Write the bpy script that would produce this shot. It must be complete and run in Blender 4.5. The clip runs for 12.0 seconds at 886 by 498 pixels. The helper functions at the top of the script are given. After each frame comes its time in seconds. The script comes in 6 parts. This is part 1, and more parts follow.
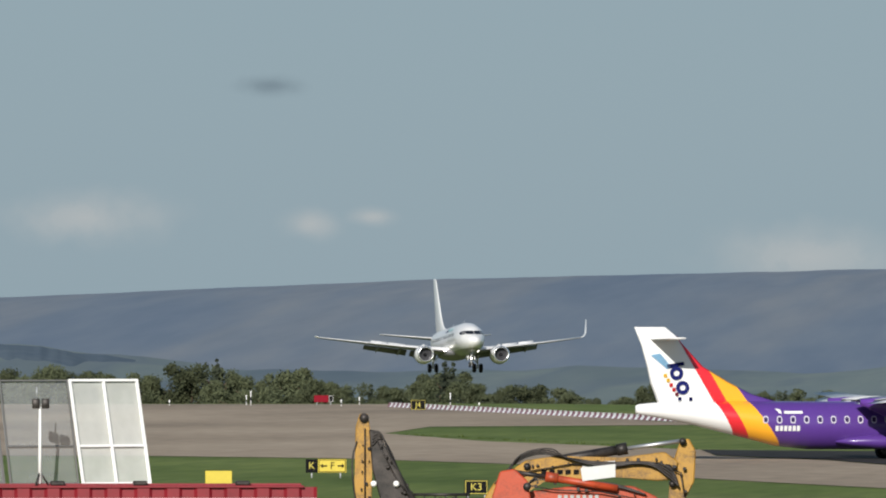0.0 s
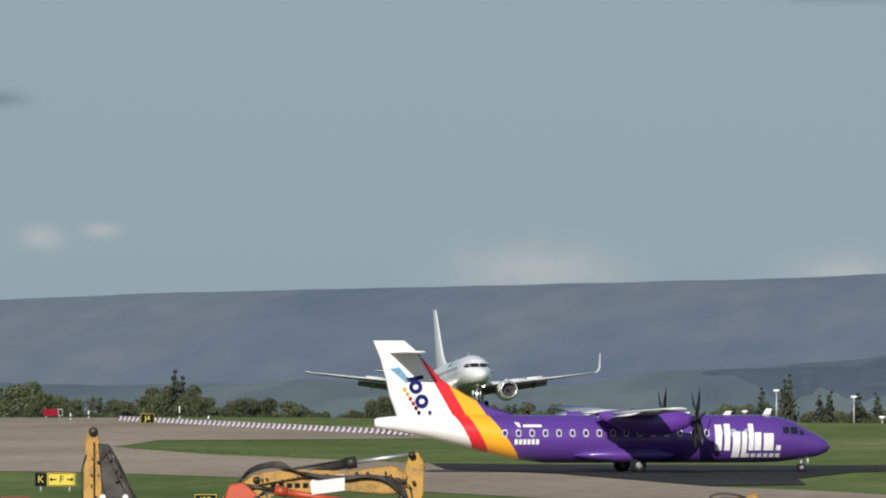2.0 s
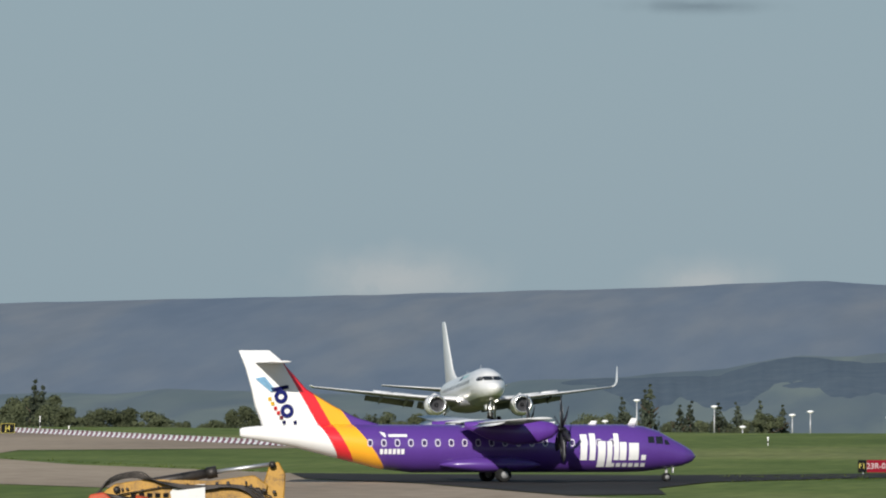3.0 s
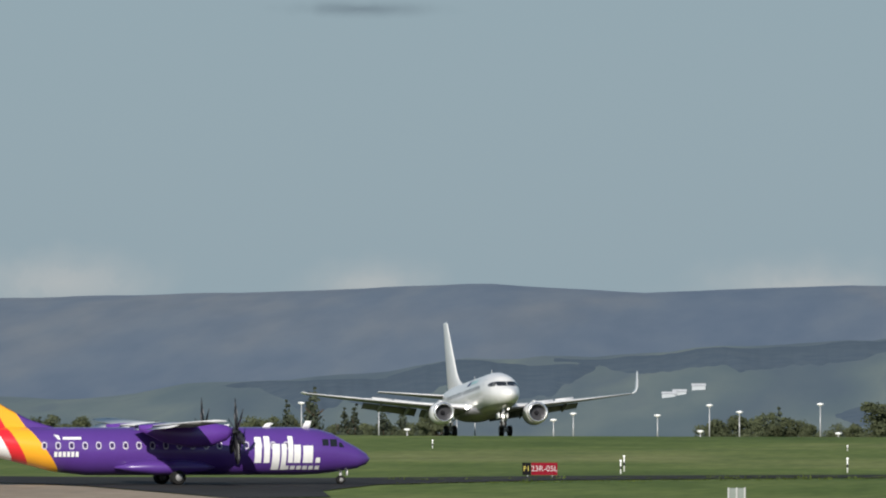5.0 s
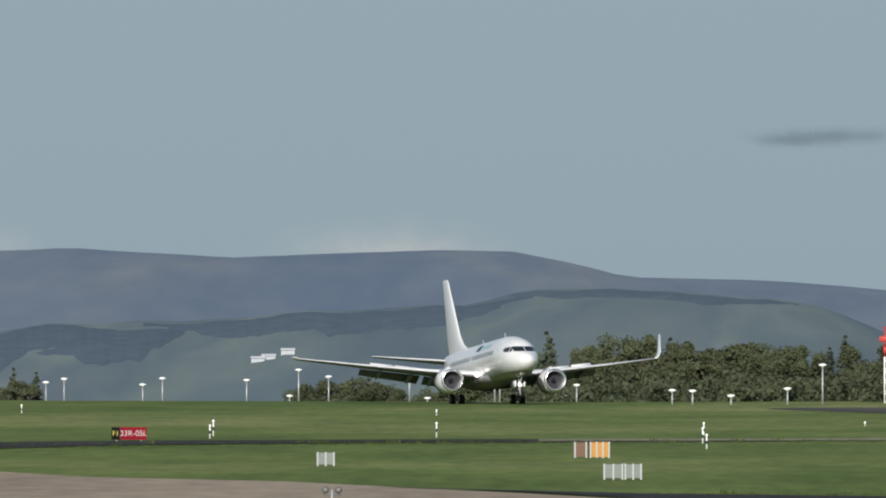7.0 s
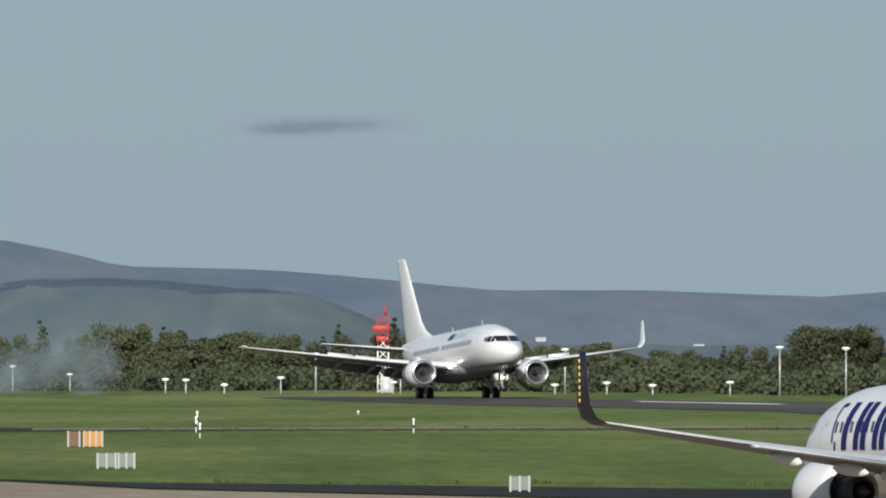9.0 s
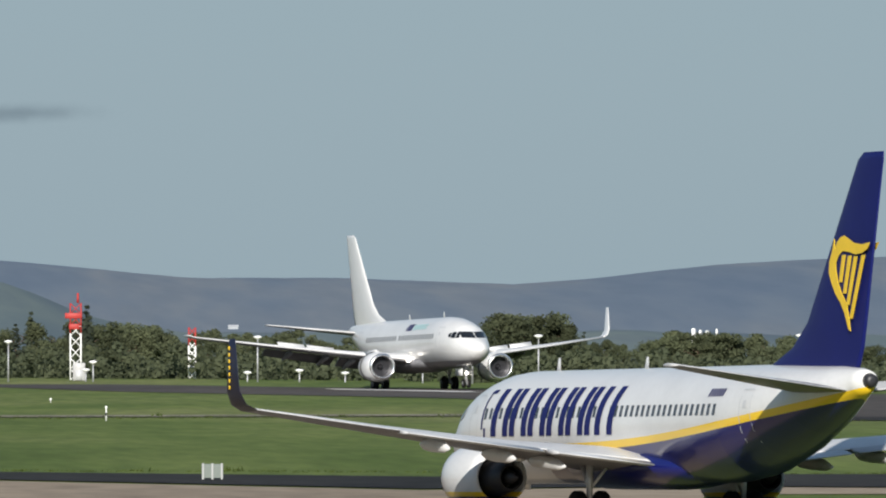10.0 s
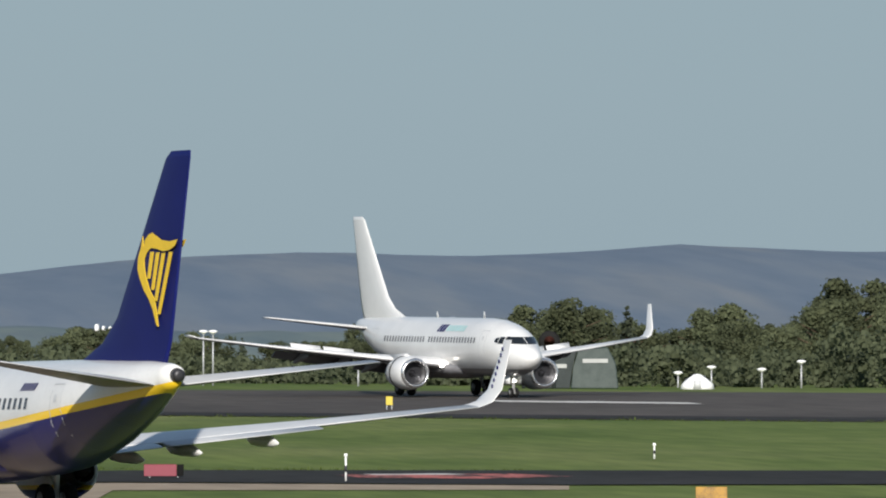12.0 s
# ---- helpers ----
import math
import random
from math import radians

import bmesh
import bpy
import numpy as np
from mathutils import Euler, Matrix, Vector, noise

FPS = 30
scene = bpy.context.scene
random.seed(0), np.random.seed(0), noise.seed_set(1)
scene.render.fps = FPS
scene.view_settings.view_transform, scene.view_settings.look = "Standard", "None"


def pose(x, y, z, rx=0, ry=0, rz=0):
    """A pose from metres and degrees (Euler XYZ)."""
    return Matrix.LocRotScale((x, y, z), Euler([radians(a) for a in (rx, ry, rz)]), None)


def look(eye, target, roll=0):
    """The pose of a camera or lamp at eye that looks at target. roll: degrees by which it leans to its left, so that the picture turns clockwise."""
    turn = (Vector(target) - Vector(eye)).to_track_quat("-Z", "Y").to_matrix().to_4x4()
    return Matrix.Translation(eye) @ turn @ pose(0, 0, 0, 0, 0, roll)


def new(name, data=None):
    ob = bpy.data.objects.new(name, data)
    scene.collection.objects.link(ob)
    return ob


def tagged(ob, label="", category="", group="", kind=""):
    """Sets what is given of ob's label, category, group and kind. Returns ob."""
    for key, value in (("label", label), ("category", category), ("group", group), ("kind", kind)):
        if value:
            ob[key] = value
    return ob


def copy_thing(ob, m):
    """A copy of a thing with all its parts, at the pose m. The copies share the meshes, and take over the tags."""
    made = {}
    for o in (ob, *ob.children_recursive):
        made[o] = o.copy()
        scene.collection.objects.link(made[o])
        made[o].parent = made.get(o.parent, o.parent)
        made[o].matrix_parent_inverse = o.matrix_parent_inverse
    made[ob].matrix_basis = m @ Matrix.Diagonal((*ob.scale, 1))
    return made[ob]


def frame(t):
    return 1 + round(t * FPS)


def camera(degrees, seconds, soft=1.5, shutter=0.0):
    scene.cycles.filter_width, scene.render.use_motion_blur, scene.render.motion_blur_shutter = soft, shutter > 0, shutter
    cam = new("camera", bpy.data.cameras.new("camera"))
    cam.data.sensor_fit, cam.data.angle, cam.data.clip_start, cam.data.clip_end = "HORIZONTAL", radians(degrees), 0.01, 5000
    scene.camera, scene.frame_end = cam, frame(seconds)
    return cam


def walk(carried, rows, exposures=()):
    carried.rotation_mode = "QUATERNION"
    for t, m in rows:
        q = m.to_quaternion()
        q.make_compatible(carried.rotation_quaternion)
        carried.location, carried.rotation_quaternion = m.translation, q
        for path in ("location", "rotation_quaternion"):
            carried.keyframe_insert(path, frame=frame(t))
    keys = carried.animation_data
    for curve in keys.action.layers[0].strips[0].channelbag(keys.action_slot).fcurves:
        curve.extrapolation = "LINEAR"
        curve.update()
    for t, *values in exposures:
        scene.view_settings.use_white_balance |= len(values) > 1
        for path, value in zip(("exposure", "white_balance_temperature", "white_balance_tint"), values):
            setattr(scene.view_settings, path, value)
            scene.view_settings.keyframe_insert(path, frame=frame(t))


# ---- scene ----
F_PX = 23000.0          # angle unit: 1/23000 rad, used for plan azimuths
EYE_Z = 7.25            # height of the raised viewing deck over the airfield
cam = camera(math.degrees(2 * math.atan(784 / F_PX)), 12.0, soft=2.0)


def at(u, d, z=0.0):
    """Plan position from azimuth u (units of 1/23000 rad, 3000 is straight ahead) and distance d in metres."""
    a = (u - 3000) / F_PX
    return Vector((d * math.sin(a), d * math.cos(a), z))


# pan of the camera: seconds, azimuth offset, tilt offset
PAN = [(0.0, 0, 0), (0.5, 110, 5), (1.0, 245, 3), (1.5, 367, 8), (2.0, 479, -24), (2.5, 588, -33), (2.7, 643, -38),
       (4.3, 1082.5, -46), (4.5, 1143.5, -54), (5.0, 1319.5, -46), (5.5, 1485.5, -20), (6.0, 1682.5, 21), (6.5, 1852.5, 10),
       (6.7, 1929, 18), (8.3, 2586, 3), (8.5, 2680, 9), (9.0, 2943, 36), (9.5, 3202, 56), (10.0, 3487, 58),
       (10.5, 3752, 61), (11.0, 4028, 65), (11.5, 4284, 67), (12.0, 4543, 65)]
walk(cam, [(t, pose(0, 0, EYE_Z, 90 + math.degrees((151 - v) / F_PX), 0, -math.degrees((784 + u - 3000) / F_PX))) for t, u, v in PAN],
     exposures=[(0.0, 0.17), (6.5, 0.17), (8.5, 0.23), (10.5, 0.28), (12.0, 0.26)])

# ---- world and sun ----
SUN_EL, SUN_AZ = 24.0, 186.0    # degrees; azimuth clockwise from straight ahead
world = bpy.data.worlds.new("world")
scene.world = world
world.use_nodes = True
wn = world.node_tree.nodes
sky = wn.new("ShaderNodeTexSky")
sky.sky_type = "NISHITA"
sky.sun_disc = False
sky.sun_elevation, sky.sun_rotation = radians(SUN_EL), radians(SUN_AZ)
sky.air_density, sky.dust_density, sky.ozone_density = 1.0, 0.4, 1.5
wn["Background"].inputs["Strength"].default_value = 0.085
veil = wn.new("ShaderNodeMixRGB")      # thin high haze that greys the blue
wtc, wsep, wmr = wn.new("ShaderNodeTexCoord"), wn.new("ShaderNodeSeparateXYZ"), wn.new("ShaderNodeMapRange")
wmr.inputs[1].default_value, wmr.inputs[2].default_value, wmr.inputs[3].default_value, wmr.inputs[4].default_value = 0.04, 0.35, 0.90, 0.35
world.node_tree.links.new(wtc.outputs["Generated"], wsep.inputs[0])
world.node_tree.links.new(wsep.outputs[2], wmr.inputs[0])
world.node_tree.links.new(wmr.outputs[0], veil.inputs[0])
tone = wn.new("ShaderNodeMixRGB")      # the haze thins and deepens in blue towards the zenith
tone.inputs[1].default_value, tone.inputs[2].default_value = (2.44, 3.50, 4.34, 1), (0.8, 1.5, 2.5, 1)
wup = wn.new("ShaderNodeMapRange")
wup.inputs[1].default_value, wup.inputs[2].default_value = 0.05, 0.6
world.node_tree.links.new(wsep.outputs[2], wup.inputs[0])
world.node_tree.links.new(wup.outputs[0], tone.inputs[0])
world.node_tree.links.new(tone.outputs[0], veil.inputs[2])
world.node_tree.links.new(sky.outputs[0], veil.inputs[1])
world.node_tree.links.new(veil.outputs[0], wn["Background"].inputs["Color"])
lamp = bpy.data.lights.new("sun", "SUN")
lamp.energy, lamp.angle, lamp.color = 5.0, radians(0.6), (1.0, 0.95, 0.88)
sun = new("sun", lamp)
sd = Vector((math.sin(radians(SUN_AZ)) * math.cos(radians(SUN_EL)), math.cos(radians(SUN_AZ)) * math.cos(radians(SUN_EL)), math.sin(radians(SUN_EL))))
sun.matrix_world = look(sd * 50, (0, 0, 0))


# ---- materials ----
def nodes_of(m):
    m.use_nodes = True
    t = m.node_tree
    return t, t.nodes, t.links, t.nodes["Principled BSDF"]


def surface(name, dark, light, scale=1.0, rough=0.6, metal=0.0, bump=0.0, detail=6, stretch=(1, 1, 1), coord="Object", contrast=(0.35, 0.65), fine=None, coat=0.0):
    """Two-tone material, broad mottling with fine grain, at real size."""
    m = bpy.data.materials.new(name)
    t, n, l, b = nodes_of(m)
    tc, mp = n.new("ShaderNodeTexCoord"), n.new("ShaderNodeMapping")
    mp.inputs["Scale"].default_value = stretch
    l.new(tc.outputs[coord], mp.inputs[0])
    n1, n2 = n.new("ShaderNodeTexNoise"), n.new("ShaderNodeTexNoise")
    n1.inputs["Scale"].default_value, n1.inputs["Detail"].default_value = scale, detail
    n2.inputs["Scale"].default_value, n2.inputs["Detail"].default_value = fine or scale * 9, 3
    l.new(mp.outputs[0], n1.inputs["Vector"]), l.new(mp.outputs[0], n2.inputs["Vector"])
    mix = n.new("ShaderNodeMath")
    mix.operation = "MULTIPLY_ADD"
    mix.inputs[1].default_value = 0.35
    l.new(n2.outputs[0], mix.inputs[0])
    half = n.new("ShaderNodeMath")
    half.operation = "MULTIPLY"
    half.inputs[1].default_value = 0.65
    l.new(n1.outputs[0], half.inputs[0]), l.new(half.outputs[0], mix.inputs[2])
    ramp = n.new("ShaderNodeValToRGB")
    ramp.color_ramp.elements[0].position, ramp.color_ramp.elements[1].position = contrast
    ramp.color_ramp.elements[0].color, ramp.color_ramp.elements[1].color = (*dark, 1), (*light, 1)
    l.new(mix.outputs[0], ramp.inputs[0]), l.new(ramp.outputs[0], b.inputs["Base Color"])
    b.inputs["Roughness"].default_value, b.inputs["Metallic"].default_value = rough, metal
    b.inputs["Coat Weight"].default_value = coat
    if rough >= 0.7:
        b.inputs["Specular IOR Level"].default_value = 0.08
    if bump:
        bp = n.new("ShaderNodeBump")
        bp.inputs["Strength"].default_value, bp.inputs["Distance"].default_value = bump, 0.05
        l.new(mix.outputs[0], bp.inputs["Height"]), l.new(bp.outputs[0], b.inputs["Normal"])
    return m


def paint(name, c, rough=0.35, metal=0.0, wear=0.12, scale=0.8, coat=0.0):
    d = tuple(v * (1 - wear) for v in c)
    return surface(name, d, c, scale, rough, metal, coat=coat)


def glow(name, c, power):
    m = bpy.data.materials.new(name)
    t, n, l, b = nodes_of(m)
    b.inputs["Base Color"].default_value = (*c, 1)
    b.inputs["Emission Color"].default_value, b.inputs["Emission Strength"].default_value = (*c, 1), power
    return m


def livery(name, base, bands, rough=0.28):
    """Paint scheme in the aircraft's own space. bands: (colour, kx, kz, kxx, c): the colour covers kx*x + kz*z + kxx*x*x + c > 0; later ones win."""
    m = surface(name, tuple(v * 0.9 for v in base), base, 0.6, rough, coat=0.3)
    t, n, l, b = nodes_of(m)
    prev = b.inputs["Base Color"].links[0].from_socket
    tc, sep = n.new("ShaderNodeTexCoord"), n.new("ShaderNodeSeparateXYZ")
    l.new(tc.outputs["Object"], sep.inputs[0])

    def op(kind, a, v):
        o = n.new("ShaderNodeMath")
        o.operation = kind
        for i, s in enumerate((a, v)):
            if isinstance(s, (int, float)):
                o.inputs[i].default_value = s
            else:
                l.new(s, o.inputs[i])
        return o.outputs[0]
    x, z = sep.outputs[0], sep.outputs[2]
    for c, kx, kz, kxx, k in bands:
        e = op("ADD", op("ADD", op("MULTIPLY", x, kx), op("MULTIPLY", z, kz)), op("ADD", op("MULTIPLY", op("MULTIPLY", x, x), kxx), k))
        g = op("GREATER_THAN", e, 0.0)
        mx = n.new("ShaderNodeMixRGB")
        l.new(g, mx.inputs[0]), l.new(prev, mx.inputs[1])
        mx.inputs[2].default_value = (*c, 1)
        prev = mx.outputs[0]
    l.new(prev, b.inputs["Base Color"])
    return m


def leafy(name, dark, light):
    m = surface(name, dark, light, 0.25, 0.65, bump=0.0, contrast=(0.3, 0.7))
    t, n, l, b = nodes_of(m)
    prev = b.inputs["Base Color"].links[0].from_socket
    oi, hsv = n.new("ShaderNodeObjectInfo"), n.new("ShaderNodeHueSaturation")
    mr = n.new("ShaderNodeMapRange")
    mr.inputs[3].default_value, mr.inputs[4].default_value = 0.72, 1.3
    l.new(oi.outputs["Random"], mr.inputs[0]), l.new(mr.outputs[0], hsv.inputs["Value"])
    l.new(prev, hsv.inputs["Color"]), l.new(hsv.outputs[0], b.inputs["Base Color"])
    b.inputs["Specular IOR Level"].default_value = 0.05
    tr, mx = n.new("ShaderNodeBsdfTranslucent"), n.new("ShaderNodeMixShader")
    mx.inputs[0].default_value = 0.42
    l.new(hsv.outputs[0], tr.inputs["Color"])
    l.new(b.outputs[0], mx.inputs[1]), l.new(tr.outputs[0], mx.inputs[2])
    l.new(mx.outputs[0], n["Material Output"].inputs["Surface"])
    return m


M = {}
M["white"] = paint("white_paint", (0.71, 0.71, 0.70), 0.3, wear=0.07, coat=0.3)
M["wing_grey"] = paint("wing_grey", (0.55, 0.56, 0.57), 0.4, wear=0.15)
M["wing_white"] = paint("wing_white", (0.66, 0.66, 0.655), 0.38, wear=0.12)
# grey belly paint; also puts underside shade into wing and tailplane colour
M["belly_shade_grey"] = paint("belly_shade_grey", (0.21, 0.21, 0.225), 0.45, wear=0.25, scale=1.6)
M["flap_grey"] = paint("flap_grey", (0.12, 0.12, 0.13), 0.5, wear=0.3, scale=1.6)
M["lip"] = paint("bare_metal", (0.75, 0.75, 0.76), 0.25, 0.9)
M["dark"] = paint("dark_metal", (0.04, 0.04, 0.045), 0.45, 0.3, wear=0.4)
M["fan"] = paint("fan_grey", (0.035, 0.035, 0.04), 0.4, 0.5, wear=0.4)
M["glass"] = paint("cockpit_glass", (0.015, 0.018, 0.022), 0.08)
M["tyre"] = paint("tyre_rubber", (0.018, 0.018, 0.018), 0.8, wear=0.3)
M["strut"] = paint("gear_metal", (0.55, 0.55, 0.55), 0.4, 0.3)
M["navy"] = paint("navy_paint", (0.006, 0.010, 0.105), 0.5)
M["navy"].node_tree.nodes["Principled BSDF"].inputs["Specular IOR Level"].default_value = 0.2
# darker copy of the navy for winglets, their shade put into the colour
M["navy_shaded"] = paint("shaded_navy_paint", (0.006, 0.008, 0.030), 0.5)
M["yellow"] = paint("yellow_paint", (0.85, 0.56, 0.025), 0.4)
M["purple"] = paint("purple_paint", (0.105, 0.035, 0.26), 0.3, coat=0.3)
M["red"] = paint("red_paint", (0.62, 0.03, 0.03), 0.4)
M["signred"] = paint("sign_red", (0.19, 0.008, 0.018), 0.75)
M["black"] = paint("black_board", (0.008, 0.008, 0.008), 0.75)
M["rim"] = paint("wheel_rim", (0.20, 0.20, 0.20), 0.5)
M["win"] = paint("window_glass", (0.05, 0.055, 0.065), 0.12)
M["win_soft"] = paint("window_shade", (0.09, 0.09, 0.10), 0.3)
M["landing"] = glow("landing_light", (1.0, 0.95, 0.85), 6.0)
M["lens"] = paint("lamp_white", (0.9, 0.9, 0.88), 0.4)
M["galv"] = paint("galvanised", (0.42, 0.43, 0.44), 0.5, 0.4)
M["plant_yellow"] = surface("plant_yellow", (0.12, 0.066, 0.018), (0.37, 0.195, 0.020), 2.2, 0.5, bump=0.25, contrast=(0.36, 0.54))
M["plant_orange"] = surface("plant_orange", (0.17, 0.032, 0.012), (0.40, 0.052, 0.014), 2.2, 0.5, bump=0.25, contrast=(0.34, 0.52))
M["grease"] = surface("greasy_steel", (0.012, 0.011, 0.010), (0.06, 0.05, 0.045), 3, 0.5, 0.4, bump=0.2)
M["rod"] = paint("chrome_rod", (0.45, 0.46, 0.48), 0.45, 0.8)
M["container"] = surface("red_cladding", (0.140, 0.004, 0.009), (0.205, 0.006, 0.014), 1.2, 0.5, contrast=(0.3, 0.6))
M["container_white"] = surface("white_cladding", (0.34, 0.34, 0.34), (0.48, 0.48, 0.48), 1.2, 0.5)
M["orange"] = paint("tower_red", (0.42, 0.035, 0.03), 0.6)
M["bark"] = surface("bark", (0.05, 0.035, 0.025), (0.12, 0.09, 0.06), 3, 0.9, bump=0.4)
M["leaf"] = leafy("leaves", (0.078, 0.094, 0.056), (0.136, 0.150, 0.080))
M["leaf_dark"] = leafy("needles", (0.062, 0.078, 0.058), (0.094, 0.108, 0.070))
M["scrub"] = leafy("scrub_leaves", (0.062, 0.076, 0.048), (0.110, 0.124, 0.070))
M["grass"] = surface("grass", (0.035, 0.075, 0.014), (0.085, 0.135, 0.028), 0.05, 0.9, fine=1.3, bump=0.3, stretch=(1, 0.35, 1), contrast=(0.36, 0.62))
M["concrete"] = surface("concrete", (0.22, 0.175, 0.13), (0.40, 0.325, 0.24), 0.03, 0.85, fine=0.6, stretch=(1, 0.25, 1))
M["asphalt"] = surface("asphalt", (0.020, 0.019, 0.018), (0.045, 0.043, 0.040), 0.04, 0.85, fine=0.8, stretch=(1, 0.3, 1))
M["runway"] = surface("runway_asphalt", (0.050, 0.044, 0.040), (0.110, 0.096, 0.086), 0.03, 0.8, fine=0.5, stretch=(1, 0.3, 1))
M["pathgrit"] = surface("gravel_path", (0.16, 0.15, 0.11), (0.26, 0.24, 0.18), 0.1, 0.9)
M["marking"] = surface("worn_marking", (0.3, 0.28, 0.26), (0.72, 0.7, 0.66), 0.25, 0.8, contrast=(0.35, 0.55))
M["marking_red"] = surface("worn_red_marking", (0.06, 0.045, 0.045), (0.50, 0.16, 0.14), 0.5, 0.8, contrast=(0.42, 0.56), fine=3.0, stretch=(1, 0.15, 1))


# ---- mesh helpers ----
def part(name, bm, material, parent=None, label="", smooth=True):
    me = bpy.data.meshes.new(name)
    bmesh.ops.recalc_face_normals(bm, faces=bm.faces)
    bm.normal_update()
    bm.to_mesh(me)
    bm.free()
    for mt in (material if isinstance(material, (list, tuple)) else [material]):
        me.materials.append(mt)
    if smooth:
        for p in me.polygons:
            p.use_smooth = True
    ob = new(name, me)
    if parent is not None:
        ob.parent = parent
    if label:
        ob["label"] = label
    return ob


def share(name, ob, m, parent=None):
    o = new(name, ob.data)
    o.matrix_basis = m
    if parent is not None:
        o.parent = parent
    return o


def thing(name, label, category, m=None, group="", kind=""):
    e = new(name)
    e.empty_display_size = 0.5
    if m is not None:
        e.matrix_basis = m
    return tagged(e, label, category, group, kind)


def box(bm, x0, x1, y0, y1, z0, z1, bevel=0.0, m=None):
    vs = [bm.verts.new((x, y, z)) for x in (x0, x1) for y in (y0, y1) for z in (z0, z1)]
    fs = [bm.faces.new([vs[i] for i in q]) for q in ((0, 1, 3, 2), (4, 6, 7, 5), (0, 4, 5, 1), (2, 3, 7, 6), (0, 2, 6, 4), (1, 5, 7, 3))]
    made = list(vs)
    if bevel:
        r = bmesh.ops.bevel(bm, geom=list({e for f in fs for e in f.edges}), offset=bevel, segments=1, affect="EDGES", profile=0.5)
        made = list({v for f in r["faces"] for v in f.verts} | {v for v in vs if v.is_valid})
    if m is not None:
        bmesh.ops.transform(bm, matrix=m, verts=made)
    return bm


def rings(bm, loops, caps=(True, True)):
    """Skins a row of closed loops of equal count."""
    rows = [[bm.verts.new(p) for p in lp] for lp in loops]
    k = len(rows[0])
    for a, b in zip(rows, rows[1:]):
        for i in range(k):
            bm.faces.new((a[i], a[(i + 1) % k], b[(i + 1) % k], b[i]))
    if caps[0]:
        bm.faces.new(rows[0][::-1])
    if caps[1]:
        bm.faces.new(rows[-1])
    return bm


def tube(bm, a, b, r0, r1=None, n=8, caps=(True, True)):
    a, b = Vector(a), Vector(b)
    r1 = r0 if r1 is None else r1
    q = (b - a).to_track_quat("Z", "Y").to_matrix()
    c = [q @ Vector((math.cos(2 * math.pi * i / n), math.sin(2 * math.pi * i / n), 0)) for i in range(n)]
    return rings(bm, [[a + v * r0 for v in c], [b + v * r1 for v in c]], caps)


def lathe(bm, profile, origin=(0, 0, 0), axis="X", n=20, caps=(False, False), squash=1.0):
    """profile: (along, radius)."""
    o = Vector(origin)
    loops = []
    for s, r in profile:
        lp = []
        for i in range(n):
            c, q = math.cos(2 * math.pi * i / n) * r, math.sin(2 * math.pi * i / n) * r * squash
            lp.append(o + (Vector((s, c, q)) if axis == "X" else Vector((c, s, q)) if axis == "Y" else Vector((c, q, s))))
        loops.append(lp)
    return rings(bm, loops, caps)


def foil(le, chord, thick, n=7, axis="Y"):
    """Closed aerofoil loop, leading edge at le, chord backwards along -x; thickness along z (wings) or y (fins)."""
    up, dn = [], []
    for i in range(n + 1):
        s = 0.5 - 0.5 * math.cos(math.pi * i / n)
        th = thick * (1.6 * math.sqrt(s) * (1 - s) ** 0.9 + 0.02)
        up.append((s, th))
        dn.append((s, -th * 0.55 if axis == "Y" else -th))
    pts = up + dn[-2:0:-1]
    return [Vector((le[0] - s * chord, le[1], le[2] + h * chord)) if axis == "Y" else Vector((le[0] - s * chord, le[1] + h * chord, le[2])) for s, h in pts]


def plate(bm, outline, depth=0.02, origin=(0, 0, 0), plane="XZ"):
    """Flat prism from a 2D outline."""
    o = Vector(origin)
    lo = [o + (Vector((a, 0, b)) if plane == "XZ" else Vector((a, b, 0))) for a, b in outline]
    off = Vector((0, depth, 0)) if plane == "XZ" else Vector((0, 0, depth))
    return rings(bm, [lo, [p + off for p in lo]])
# ---- ground, runway, taxiways, hills ----
def interp(table, u):
    us, vs = [p[0] for p in table], [p[1] for p in table]
    return float(np.interp(u, us, vs))


FAR_RIDGE = [(-3000, 60), (0, 64), (300, 78), (770, 97), (1400, 111), (1900, 124), (2170, 136), (2450, 119), (2760, 131), (2950, 131), (3060, 109), (3150, 85), (3420, 78),
             (3620, 61), (3820, 42), (4100, 42), (4400, 30), (4560, 43), (4750, 65), (4900, 74), (5080, 80), (5370, 73), (5560, 80), (5740, 94), (6000, 82), (9000, 60)]
MID_RIDGE = [(-3000, -20), (0, -14), (250, -38), (400, -62), (1500, -66), (1750, -36), (2000, -22), (2130, 3), (2300, 6), (2450, 12), (2600, 22), (2880, 38), (2960, 57), (3130, 64), (3400, 52),
             (3520, 26), (3640, -25), (3800, -55), (4700, -60), (5200, -60), (9000, -60)]
R_FAR, R_MID = 4500.0, 3100.0


def smooth01(e0, e1, v):
    k = min(1.0, max(0.0, (v - e0) / (e1 - e0)))
    return k * k * (3 - 2 * k)


def rim(u):
    """Distance of the far rim of the level airfield."""
    return float(np.interp(u, [-4000, 900, 1600, 2000, 2600, 3400, 4600, 6000, 9000], [1330, 1345, 1275, 1235, 1215, 1195, 1160, 1120, 1080]))


